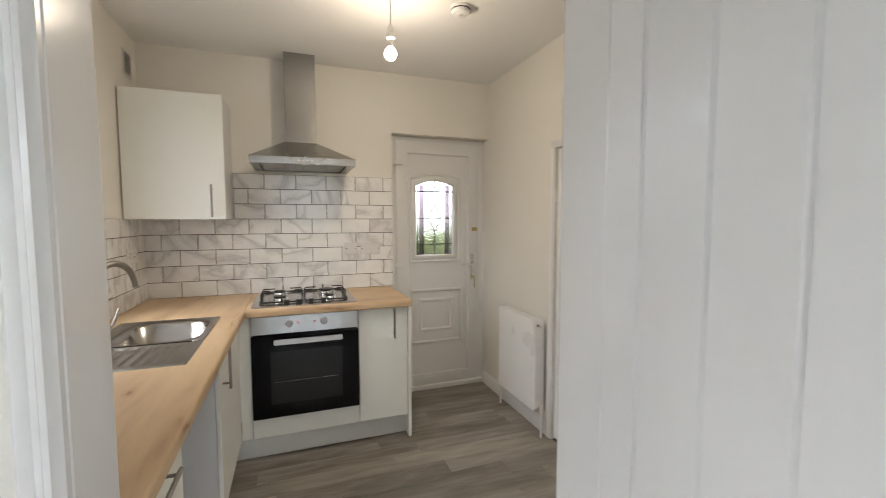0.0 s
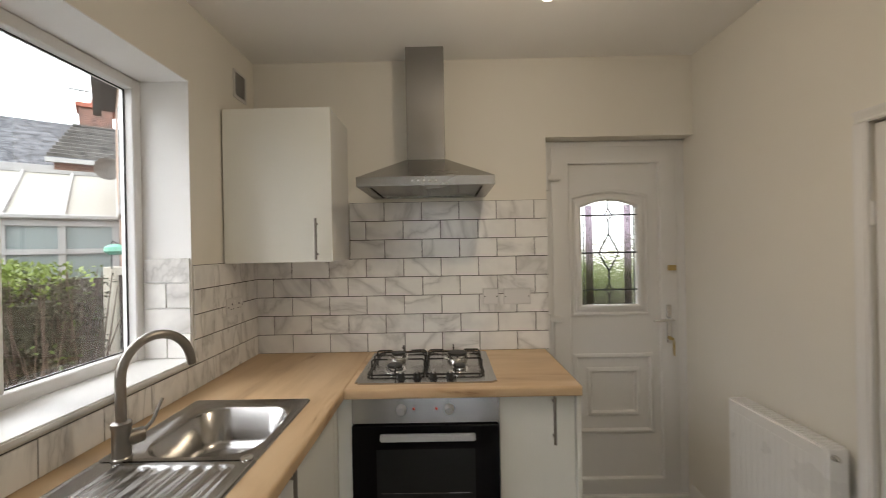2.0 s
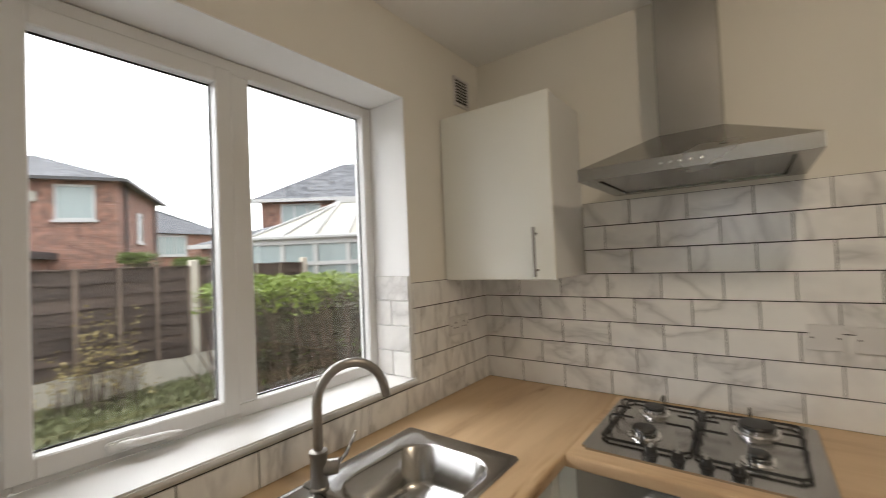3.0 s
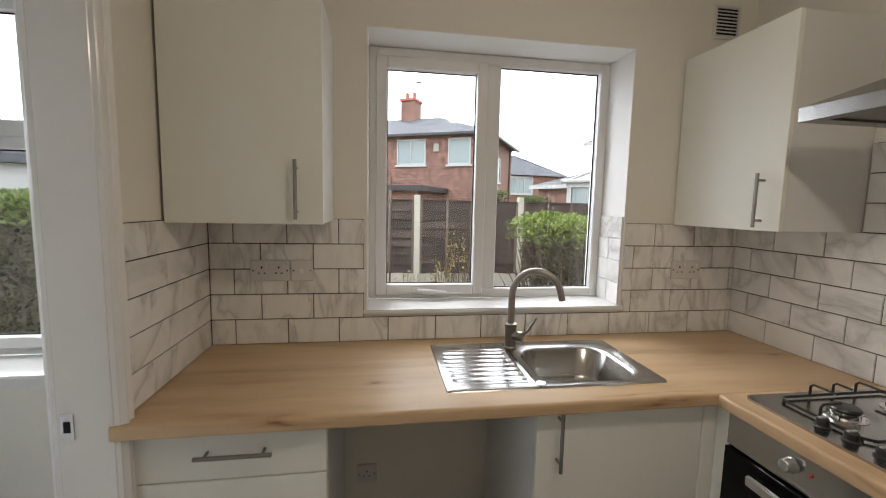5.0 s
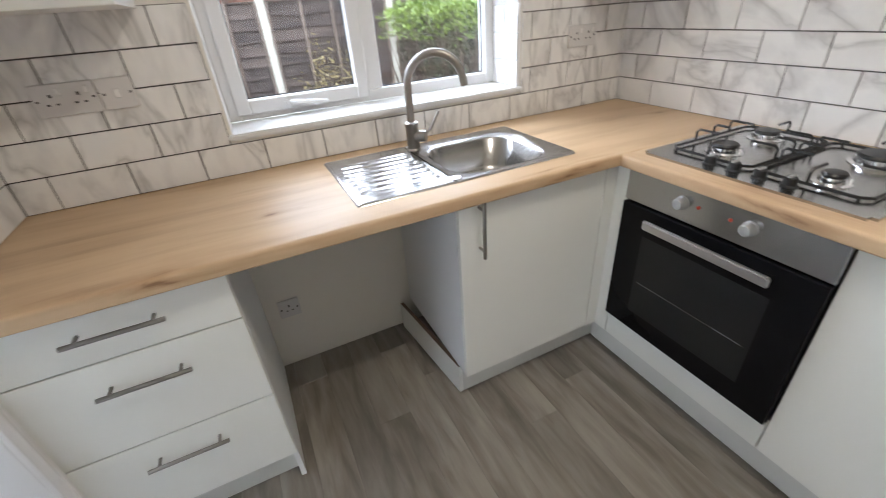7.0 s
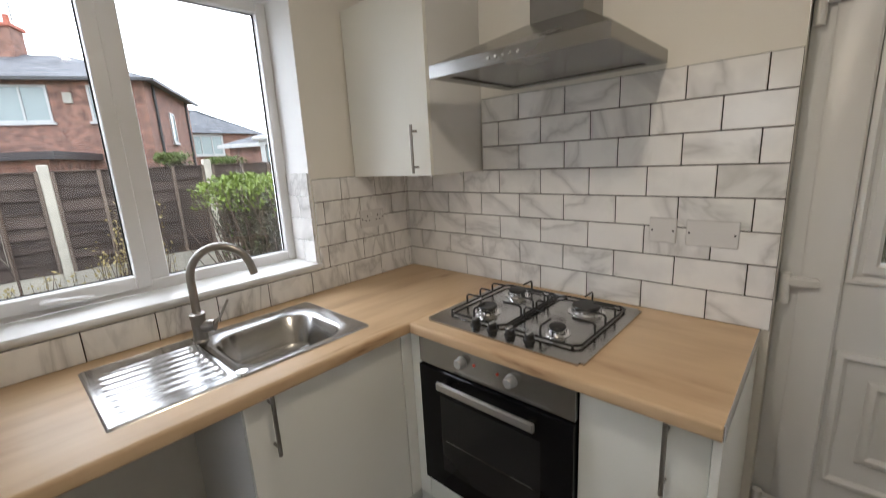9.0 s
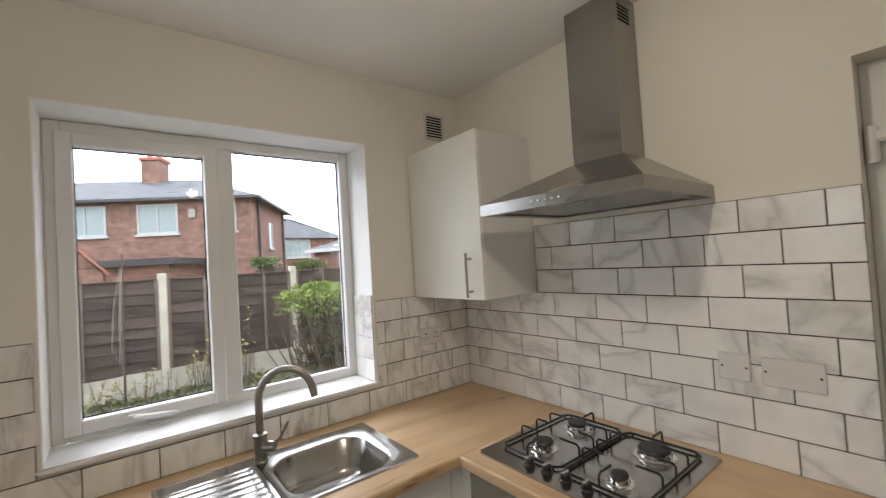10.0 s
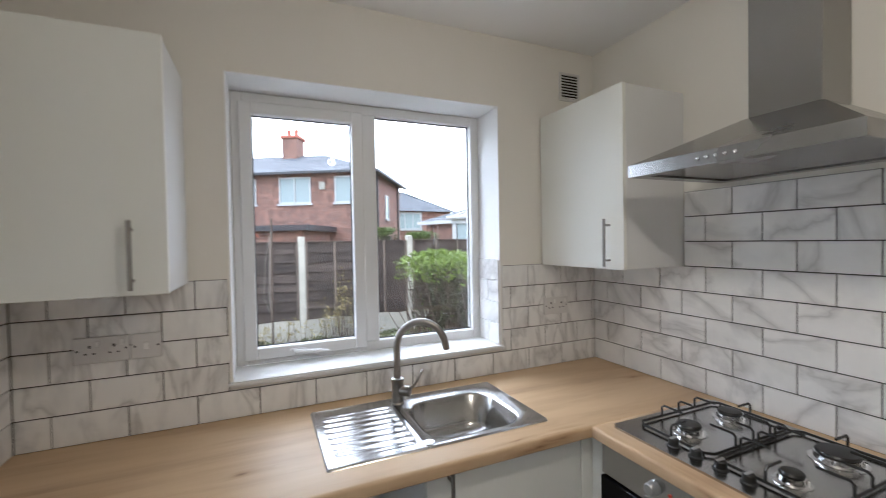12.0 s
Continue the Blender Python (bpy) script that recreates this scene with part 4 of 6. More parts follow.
# ---- back door ----
bd = thing("door_2", (2.03, 0.11, 0), "white upvc half-glazed back door with leaded glass", "door", kind="structure")
DYF = 0.085
part("outer_frame", boxes((DX0 + 0.002, 1.684, DYF + 0.01, 0.16, 0.03, 2.076), (2.378, DX1 - 0.002, DYF + 0.01, 0.16, 0.03, 2.076), (1.684, 2.378, DYF + 0.01, 0.16, 2.033, 2.076)), M["upvc"], bd)
part("threshold", B(DX0 + 0.002, DX1 - 0.002, DYF - 0.02, 0.2, -0.003, 0.037, 0.006), M["upvc"], bd)


def ring_part(parent, name, x0, x1, z0, z1, w, y0, y1, mat="upvc", bevel=0.006, arch=0.0):
    """A picture-frame moulding in the plane of the back door, with an arched head if asked."""
    def outline(d):
        pts = [(x0 + d, z0 + d), (x1 - d, z0 + d)]
        n = 10 if arch else 1
        for k in range(n + 1):
            u = k / n
            pts.append((x1 - d - (x1 - x0 - 2 * d) * u, z1 - d - arch + arch * math.sin(math.pi * u) if arch else z1 - d))
        return pts
    a, b = outline(0), outline(w)
    bm = bmesh.new()
    stack = [(a, y1), (a, y0 + bevel * 0.6), (outline(bevel), y0), (outline(w - bevel), y0), (b, y0 + bevel), (b, y1)]
    rings = [[bm.verts.new((x, y, z)) for x, z in o] for o, y in stack]
    for q, s in zip(rings, rings[1:]):
        k = len(q)
        for i in range(k):
            bm.faces.new((q[i], q[(i + 1) % k], s[(i + 1) % k], s[i]))
    return part(name, bm, M[mat], parent)


lf = ring_part(bd, "door_frame", 1.675, 2.387, 0.033, 2.042, 0.098, DYF, 0.15)
GX0, GX1, GZ0, GZ1 = 1.838, 2.168, 1.125, 1.735
infill = boxes((1.773, GX0, DYF + 0.02, 0.14, 0.13, 1.945), (GX1, 2.289, DYF + 0.02, 0.14, 0.13, 1.945), (GX0, GX1, DYF + 0.02, 0.14, 0.13, GZ0), (GX0, GX1, DYF + 0.02, 0.14, GZ1 - 0.002, 1.945))
part("panel", infill, M["upvc"], bd)
ring_part(bd, "glazing_bead", GX0 - 0.062, GX1 + 0.062, GZ0 - 0.062, GZ1 + 0.062, 0.022, DYF + 0.008, DYF + 0.021, bevel=0.008, arch=0.035)
ring_part(bd, "glazing_frame", GX0 - 0.028, GX1 + 0.028, GZ0 - 0.028, GZ1 + 0.030, 0.032, DYF + 0.004, DYF + 0.03, bevel=0.008, arch=0.04)
ring_part(bd, "raised_moulding", 1.785, 2.245, 0.385, 0.845, 0.026, DYF + 0.006, DYF + 0.021, bevel=0.009)
ring_part(bd, "raised_moulding", 1.862, 2.165, 0.485, 0.765, 0.030, DYF + 0.008, DYF + 0.021, bevel=0.010)
g = part("pane", B(GX0, GX1, 0.113, 0.118, GZ0, GZ1), M["textured"], bd, "textured leaded glass")
g.visible_shadow = False
gx = (GX0 + GX1) / 2
lead = bmesh.new()


def came(pts, r=0.0046):
    tube([(x, 0.107, z) for x, z in pts], r, 6, lead)


for z in (1.648, 1.430, 1.215):
    came([(GX0, z), (GX1, z)])
for s in (-1, 1):
    came([(gx + s * 0.145, GZ0), (gx + s * 0.145, GZ1 - 0.02)], 0.0036)
    came([(gx, 1.540), (gx + s * 0.02, 1.50), (gx + s * 0.058, 1.430), (gx + s * 0.02, 1.36), (gx, 1.325)])
    came([(gx, 1.690), (gx + s * 0.012, 1.66), (gx + s * 0.034, 1.648), (gx + s * 0.012, 1.635), (gx, 1.612)], 0.0042)
    came([(gx, 1.250), (gx + s * 0.012, 1.228), (gx + s * 0.034, 1.215), (gx + s * 0.012, 1.203), (gx, 1.180)], 0.0042)
came([(gx, GZ1), (gx, 1.690)])
came([(gx, 1.612), (gx, 1.540)])
came([(gx, 1.325), (gx, 1.250)])
came([(gx, 1.180), (gx, GZ0)])
part("lead_came", lead, M["lead"], bd, "dark lead strips")
for s in (-1, 1):
    cx = gx + s * 0.112
    part("dark_strip", B(cx - 0.021, cx + 0.021, 0.1085, 0.1128, GZ0 + 0.005, GZ1 - 0.03), M["smoky"], bd, "dark coloured glass strip")
for z in (1.865, 1.055, 0.25):
    h = part("hinge", B(1.640, 1.722, DYF - 0.024, DYF + 0.004, z - 0.016, z + 0.016, 0.006, 2), M["upvc"], bd, "white flag hinge")
    part("hinge_pin", lathe([(0.004, 0), (0.015, 0.003), (0.015, 0.102), (0.004, 0.105)], (1.640, DYF - 0.012, z - 0.075), 16), M["upvc"], bd)
esc = part("handle_plate", B(2.318, 2.346, DYF - 0.008, DYF + 0.002, 0.905, 1.125, 0.003, 2), M["chrome"], bd, "chrome door handle plate")
part("lever", tube([(2.332, DYF - 0.006, 1.045), (2.332, DYF - 0.045, 1.045), (2.322, DYF - 0.052, 1.045), (2.222, DYF - 0.052, 1.040)], [0.009, 0.009, 0.009, 0.007], 10), M["chrome"], esc, "chrome lever")
part("keyhole", lathe([(0.010, 0), (0.010, 0.012)], (2.332, DYF - 0.006, 0.935), 12, axis="y"), M["brass"], esc)
part("key", boxes((2.330, 2.334, DYF - 0.052, DYF - 0.018, 0.927, 0.943), (2.328, 2.336, DYF - 0.054, DYF - 0.046, 0.855, 0.925), (2.333, 2.339, DYF - 0.05, DYF - 0.044, 0.84, 0.915)), M["brass"], esc, "brass keys hanging in the lock")
part("lock_catch", B(2.330, 2.372, DYF - 0.02, DYF + 0.002, 1.322, 1.352, 0.003), M["brass"], bd, "worn brass lock catch")

# ---- cupboard door ----
cd = thing("door_3", (W + 0.03, (CY0 + CY1) / 2, 0.01), "closed white painted cupboard door with beaded panel", "door", kind="structure")
part("board", B(W + 0.006, W + 0.045, CY0 + 0.004, CY1 - 0.004, 0.012, CTOP - 0.006, 0.003), M["door_paint"], cd)
bm = bmesh.new()
rim = [(CY0 + 0.075, 0.16), (CY1 - 0.075, 0.16)] + [(CY1 - 0.075 - (CY1 - CY0 - 0.15) * k / 10, 1.745 + 0.022 * math.sin(math.pi * k / 10)) for k in range(11)]
prism(rim, "x", W + 0.0035, W + 0.0062, bm)
bmesh.ops.bevel(bm, geom=bm.edges[:], offset=0.0012, segments=2, affect="EDGES", clamp_overlap=True)
part("beaded_panel", bm, M["door_paint"], cd)
prof = [(0, 0), (0, 0.012), (0.006, 0.016), (0.014, 0.012), (0.030, 0.016), (0.036, 0.020), (0.042, 0.020), (0.042, 0)]
for nm, y, s in (("architrave", CY1, 1), ("architrave", CY0, -1)):
    part(nm, prism([(W - b, y + s * a) for a, b in prof], "z", 0, CTOP + 0.0), M["gloss"], cd)
part("architrave", prism([(W - b, CTOP + a) for a, b in prof], "y", CY0 - 0.042, CY1 + 0.042), M["gloss"], cd)
hp = part("handle_plate", B(W - 0.003, W + 0.006, CY0 + 0.050, CY0 + 0.090, 0.830, 0.980, 0.002), M["nickel"], cd, "satin nickel lever plate")
part("lever", tube([(W - 0.002, CY0 + 0.070, 0.918), (W - 0.045, CY0 + 0.070, 0.918), (W - 0.052, CY0 + 0.080, 0.917), (W - 0.052, CY0 + 0.108, 0.908), (W - 0.05, CY0 + 0.136, 0.912), (W - 0.05, CY0 + 0.162, 0.919)], [0.009, 0.009, 0.009, 0.008, 0.007, 0.005], 10), M["nickel"], hp)
for z in (0.30, 1.56):
    part("hinge", B(W - 0.006, W + 0.006, CY1 - 0.008, CY1 + 0.004, z - 0.04, z + 0.04, 0.002), M["gloss"], cd, "painted over hinge")

# skirting
sp = [(0, 0), (0.015, 0), (0.015, 0.075), (0.011, 0.082), (0.009, 0.092), (0.004, 0.098), (0, 0.098)]
solo("baseboard", prism([(W - a, b) for a, b in sp], "y", CY1 + 0.043, DYF - 0.02), M["gloss"], "white painted skirting board", "skirting board", "structure")
solo("baseboard", prism([(W - a, b) for a, b in sp], "y", NIB, CY0 - 0.043), M["gloss"], "white painted skirting board", "skirting board", "structure")

# ---- radiators ----
rad = radiator((W, -0.885, 0.165), 0.490, 0.60, 0.100, -1, "white double panel radiator on the wall")
for yy, nm in ((-0.915, "valve"), (-0.362, "valve")):
    v = part(nm, lathe([(0.011, 0), (0.012, 0.02), (0.016, 0.024), (0.016, 0.05), (0.012, 0.058)], (W - 0.06, yy, 0.165), 14), M["plastic"], rad, "white plastic valve cap")
    part("pipe", tube([(W - 0.06, yy, 0.0), (W - 0.06, yy, 0.175)], 0.0075, 10), M["gloss"], rad)
    part("union", tube([(W - 0.06, yy, 0.19), (W - 0.06, yy + (0.03 if yy < -0.6 else -0.03), 0.19)], 0.010, 10), M["chrome"], rad)
part("bleed_valve", tube([(W - 0.078, -0.883, 0.735), (W - 0.078, -0.897, 0.735), (W - 0.078, -0.911, 0.735)], [0.012, 0.011, 0.006], 12), M["chrome"], rad, "chrome bleed valve")
rad2 = radiator((0.0, -4.35, 0.155), 1.06, 0.50, 0.085, 1, "white panel radiator under the dining room window")
part("valve", lathe([(0.011, 0), (0.013, 0.02), (0.017, 0.024), (0.017, 0.055), (0.012, 0.06)], (0.055, -3.262, 0.165), 14), M["plastic"], rad2, "white plastic valve cap")
part("union", tube([(0.055, -3.290, 0.185), (0.055, -3.24, 0.185)], 0.011, 10), M["chrome"], rad2)
part("pipe", tube([(0.055, -3.262, 0.0), (0.055, -3.262, 0.17)], 0.0075, 10), M["copper"], rad2, "bare copper pipe tail")

# ---- light and alarm on the ceiling ----
pl = thing("pendant_lamp", (1.37, -1.09, CEIL), "bare lit bulb on a short white pendant flex", "ceiling lamp")
part("ceiling_rose", lathe([(0.045, 0), (0.045, -0.008), (0.03, -0.022), (0.010, -0.030)], (1.37, -1.09, CEIL), 24), M["plastic"], pl)
part("flex", tube([(1.37, -1.09, CEIL - 0.028), (1.372, -1.09, 2.44), (1.37, -1.09, 2.36)], 0.0035, 8), M["plastic"], pl)
part("lampholder", lathe([(0.010, 0.06), (0.016, 0.05), (0.018, 0.02), (0.022, 0.015), (0.022, 0.0), (0.014, -0.006)], (1.37, -1.09, 2.30), 20), M["plastic"], pl)
blb = part("bulb", lathe([(0.014, 0.034), (0.022, 0.026), (0.029, 0.013), (0.031, 0.0), (0.027, -0.016), (0.016, -0.027), (0.004, -0.031)], (1.37, -1.09, 2.225), 24), M["filament"], pl, "glowing warm white bulb")
blb.visible_shadow = False
part("bulb_cap", lathe([(0.0125, 0.085), (0.0125, 0.045), (0.015, 0.040), (0.015, 0.033)], (1.37, -1.09, 2.225), 20), M["socket"], pl, "pale bulb cap")
sa = thing("smoke_alarm", (1.75, -1.07, CEIL), "round white smoke alarm on the ceiling", "smoke alarm")
part("base", lathe([(0.055, 0), (0.055, -0.010)], (1.75, -1.07, CEIL), 28), M["plastic"], sa)
part("cover", lathe([(0.050, -0.010), (0.050, -0.024), (0.044, -0.034), (0.03, -0.038)], (1.75, -1.07, CEIL), 28), M["plastic"], sa)
part("vent_slots", lathe([(0.0505, -0.014), (0.0508, -0.015), (0.0508, -0.018), (0.0505, -0.019)], (1.75, -1.07, CEIL), 28), M["hole"], sa)
part("test_button", lathe([(0.012, -0.038), (0.011, -0.041)], (1.75, -1.07, CEIL), 16), M["socket"], sa)
# ---- vent, sockets, switches ----
av = thing("air_vent", (0.0, -0.161, 2.258), "dusty metal louvred air vent in the wall", "air vent")
part("frame", boxes((0.0005, 0.008, -0.226, -0.214, 2.258, 2.402), (0.0005, 0.008, -0.108, -0.096, 2.258, 2.402), (0.0005, 0.008, -0.214, -0.108, 2.258, 2.270), (0.0005, 0.008, -0.214, -0.108, 2.390, 2.402)), M["socket"], av)
part("backing", B(0.0005, 0.002, -0.214, -0.108, 2.270, 2.390), M["hole"], av)
for k in range(8):
    bm = B(0.002, 0.011, -0.214, -0.108, 2.273 + k * 0.0147, 2.2775 + k * 0.0147)
    bmesh.ops.rotate(bm, verts=bm.verts[:], cent=(0.005, -0.16, 2.275 + k * 0.0147), matrix=Matrix.Rotation(radians(35), 3, "Y"))
    part("slat", bm, M["socket"], av)


def outlet(base, right, out, width, gangs, label, switches=True, height=0.086):
    """A wall plate: right and out are unit directions along and away from the wall."""
    base, right, out = Vector(base), Vector(right), Vector(out)
    ob = thing("wall_socket" if gangs >= 0 else "wall_switch", base, label, "socket" if gangs >= 0 else "switch")

    def slab(name, a0, a1, z0, z1, d0, d1, mat, parent, bevel=0.0):
        p, q = base + right * a0 + out * d0, base + right * a1 + out * d1
        return part(name, B(*sorted((p.x, q.x)), *sorted((p.y, q.y)), base.z + z0, base.z + z1, bevel), M[mat], parent)
    pl_ = slab("plate", -width / 2, width / 2, -height / 2, height / 2, 0, 0.009, "socket", ob, 0.002)
    for k in range(abs(gangs)):
        c = (k - (abs(gangs) - 1) / 2) * 0.065
        if gangs > 0:
            slab("slot", c - 0.003, c + 0.003, 0.008, 0.017, 0.0088, 0.0095, "hole", pl_)
            for s in (-1, 1):
                slab("slot", c + s * 0.011 - 0.0035, c + s * 0.011 + 0.0035, -0.013, -0.008, 0.0088, 0.0095, "hole", pl_)
            if switches:
                slab("rocker", c - 0.005 + 0.022, c + 0.005 + 0.022, 0.012, 0.030, 0.009, 0.0125, "plastic", pl_, 0.001)
        else:
            slab("rocker", c - 0.008, c + 0.008, -0.012, 0.012, 0.009, 0.013, "plastic", pl_, 0.001)
    for s in (-1, 1):
        slab("screw", s * (width / 2 - 0.010) - 0.003, s * (width / 2 - 0.010) + 0.003, -0.003, 0.003, 0.0088, 0.0096, "hole", pl_)
    return ob


TT = 0.0085
outlet((TT, -2.135, 1.211), (0, 1, 0), (1, 0, 0), 0.150, 2, "white double wall socket on the tiles")
outlet((TT, -2.012, 1.211), (0, 1, 0), (1, 0, 0), 0.086, -1, "white appliance switch plate on the tiles")
outlet((TT, -0.274, 1.209), (0, 1, 0), (1, 0, 0), 0.150, 2, "white double wall socket on the tiles near the hob")
outlet((1.300, -TT, 1.203), (1, 0, 0), (0, -1, 0), 0.086, 0, "blank single plate on the tiles")
outlet((1.446, -TT, 1.201), (1, 0, 0), (0, -1, 0), 0.148, 0, "blank double cooker plate on the tiles")
outlet((0.0, -1.751, 0.300), (0, 1, 0), (1, 0, 0), 0.086, 1, "white single socket low in the appliance gap", False)

# ---- outside: ground, fences, planting, houses ----

# places of the houses around: x, y and turn
H1 = (-24.47, -10.05, 61)
H2 = (-16.89, 8.39, 40)
H3 = (-29.5, 7.0, 98)
H4 = (-14.2, 4.6, 25)
CV, CVW = (-7.11, 2.49, 38.9), 3.42
DISH = (-5.4, 5.6, 3.12, 0, 0, 40)
NH, NL = (-2.28, 2.04, 39.7), 4.6
SHED = (-9.0, -11.2, 50)
GZ = -0.12
solo("ground", boxes((-500, 500, -500, 500, -0.7, GZ)), M["ground"], "rough grass and soil of the back garden", "ground", "structure")
pv = thing("pavement", (-1.0, -1.0, GZ), "wet grey paving slabs along the house wall", "paving", kind="structure")
for i in range(3):
    for j in range(15):
        part("slab", B(-0.34 - (i + 1) * 0.6 + 0.006, -0.34 - i * 0.6 - 0.006, -6.0 + j * 0.6 + 0.006, -5.4 + j * 0.6 - 0.006, GZ - 0.02, GZ + 0.022 + 0.003 * ((i * 7 + j * 3) % 3), 0.004), M["paving"], pv)

rng = random.Random(11)


def fence_panel(parent, x, y0, y1, z0, z1, mat="fence"):
    """Waney lapped boards between two posts, running along y, with battens on the house side."""
    n = 8
    h = (z1 - z0) / n
    for k in range(n):
        zb = z0 + k * h
        bm = bmesh.new()
        segs = 10
        rows = []
        for i in range(segs + 1):
            y = y0 + (y1 - y0) * i / segs
            w = 0.010 * math.sin(i * 1.3 + k * 2.1 + y0) + rng.uniform(-0.006, 0.006)
            rows.append([bm.verts.new(p) for p in ((x + 0.030, y, zb - 0.016 + w), (x + 0.004, y, zb + h + 0.006), (x - 0.004, y, zb + h + 0.006), (x + 0.010, y, zb - 0.016 + w))])
        for a, b in zip(rows, rows[1:]):
            for q in range(4):
                bm.faces.new((a[q], a[(q + 1) % 4], b[(q + 1) % 4], b[q]))
        bm.faces.new(rows[0])
        bm.faces.new(rows[-1][::-1])
        part("board", bm, M[mat], parent)
    for f in (0.01, 0.27, 0.52, 0.76, 0.99):
        y = y0 + (y1 - y0) * f
        part("batten", B(x + 0.018, x + 0.052, y - 0.021, y + 0.021, z0 - 0.01, z1 + 0.01, 0.003), M["batten"], parent, "pale weathered batten")
    part("capping", B(x - 0.03, x + 0.04, y0, y1, z1 + 0.008, z1 + 0.024, 0.003), M[mat], parent)


FX = -5.7
fence = thing("fence", (FX, -2.0, GZ), "dark brown lapped timber fence with concrete posts", "fence")
py = [-8.70, -6.79, -4.88, -2.955, -1.03, 0.90, 2.83]
for k, y in enumerate(py):
    bm = B(FX - 0.055, FX + 0.055, y - 0.055, y + 0.055, GZ - 0.1, 1.66, 0.012)
    part("post", bm, M["concrete"], fence, "weathered pale concrete post")
for k, (a, b) in enumerate(zip(py, py[1:])):
    part("gravel_board", B(FX - 0.02, FX + 0.025, a + 0.055, b - 0.055, GZ - 0.05, 0.255, 0.006), M["concrete"], fence, "pale concrete gravel board")
    fence_panel(fence, FX, a + 0.058, b - 0.058, 0.262, 1.555)

fence2 = thing("fence", (-1.3, 1.62, GZ), "weathered grey-brown timber fence beside the brick house", "fence")
part("post", B(-2.16, -2.04, 1.54, 1.66, GZ - 0.1, 1.36, 0.012), M["concrete"], fence2, "pale concrete post")
for k in range(9):
    bm = B(-2.04, 0.8, 1.590, 1.606, GZ + k * 0.155, GZ + 0.163 + k * 0.155, 0.004)
    bmesh.ops.rotate(bm, verts=bm.verts[:], cent=(0, 1.6, GZ + k * 0.155), matrix=Matrix.Rotation(radians(4), 3, "X"))
    part("board", bm, M["fence_x"], fence2)
for k in range(9):
    bm = B(-5.62, -2.16, 1.590, 1.606, GZ + k * 0.152, GZ + 0.160 + k * 0.152, 0.004)
    bmesh.ops.rotate(bm, verts=bm.verts[:], cent=(0, 1.6, GZ + k * 0.152), matrix=Matrix.Rotation(radians(4), 3, "X"))
    part("board", bm, M["fence_x"], fence2)
for x in (-3.0, -3.9, -4.8):
    part("batten", B(x - 0.022, x + 0.022, 1.555, 1.588, GZ - 0.02, 1.26, 0.003), M["fence_x"], fence2)
orn = thing("garden_ornament", (-2.03, 1.52, 1.36), "faded green plastic ornament on a thin hook", "ornament")
part("hook", tube([(-2.06, 1.53, 1.34), (-2.06, 1.53, 1.58), (-2.03, 1.52, 1.60), (-1.98, 1.52, 1.57)], 0.006, 8), M["lead_grey"], orn)
part("body", lathe([(0.002, -0.05), (0.05, -0.045), (0.085, -0.015), (0.08, 0.02), (0.045, 0.045), (0.004, 0.05)], (-2.0, 1.50, 1.52), 16), M["green"], orn)

line_post = thing("washing_line_post", (-5.3, -1.52, GZ), "thin dark metal washing line post with loose cord", "post")
part("pole", tube([(-5.3, -1.52, GZ), (-5.3, -1.50, 1.95)], 0.015, 10), M["twig"], line_post)
part("cord", tube([(-5.27, -1.52, 1.75), (-5.26, -1.60, 1.3), (-5.26, -1.64, 0.7), (-5.26, -1.56, 0.5), (-5.26, -1.55, 1.1), (-5.27, -1.51, 1.74)], 0.0022, 6), M["concrete"], line_post, "pale loose cord")


def leaves(name, parent, mat, count, place, size, rng, label=""):
    """Many small folded leaves; place(rng) gives a point and an outward lean."""
    verts, faces = [], []
    for _ in range(count):
        p, lean = place(rng)
        d = Vector((rng.gauss(0, 1), rng.gauss(0, 1), rng.gauss(0, 0.8))) + lean
        d.normalize()
        a, b = frame_dirs(d)
        ang = rng.uniform(0, math.tau)
        w = a * math.cos(ang) + b * math.sin(ang)
        n = d.cross(w)
        s = size * rng.uniform(0.6, 1.4)
        k = len(verts)
        p = Vector(p) - BASE[parent]
        for q in (p, p + d * s * 0.5 + w * s * 0.28 + n * s * 0.08, p + d * s, p + d * s * 0.5 - w * s * 0.28 + n * s * 0.08):
            verts.append(q[:])
        faces += [(k, k + 1, k + 2), (k, k + 2, k + 3)]
    me = bpy.data.meshes.new(name)
    me.from_pydata(verts, [], faces)
    me.materials.append(mat)
    ob = new(name, me)
    ob.parent = parent
    BASE[ob] = BASE[parent]
    return tagged(ob, label, kind="stuff")


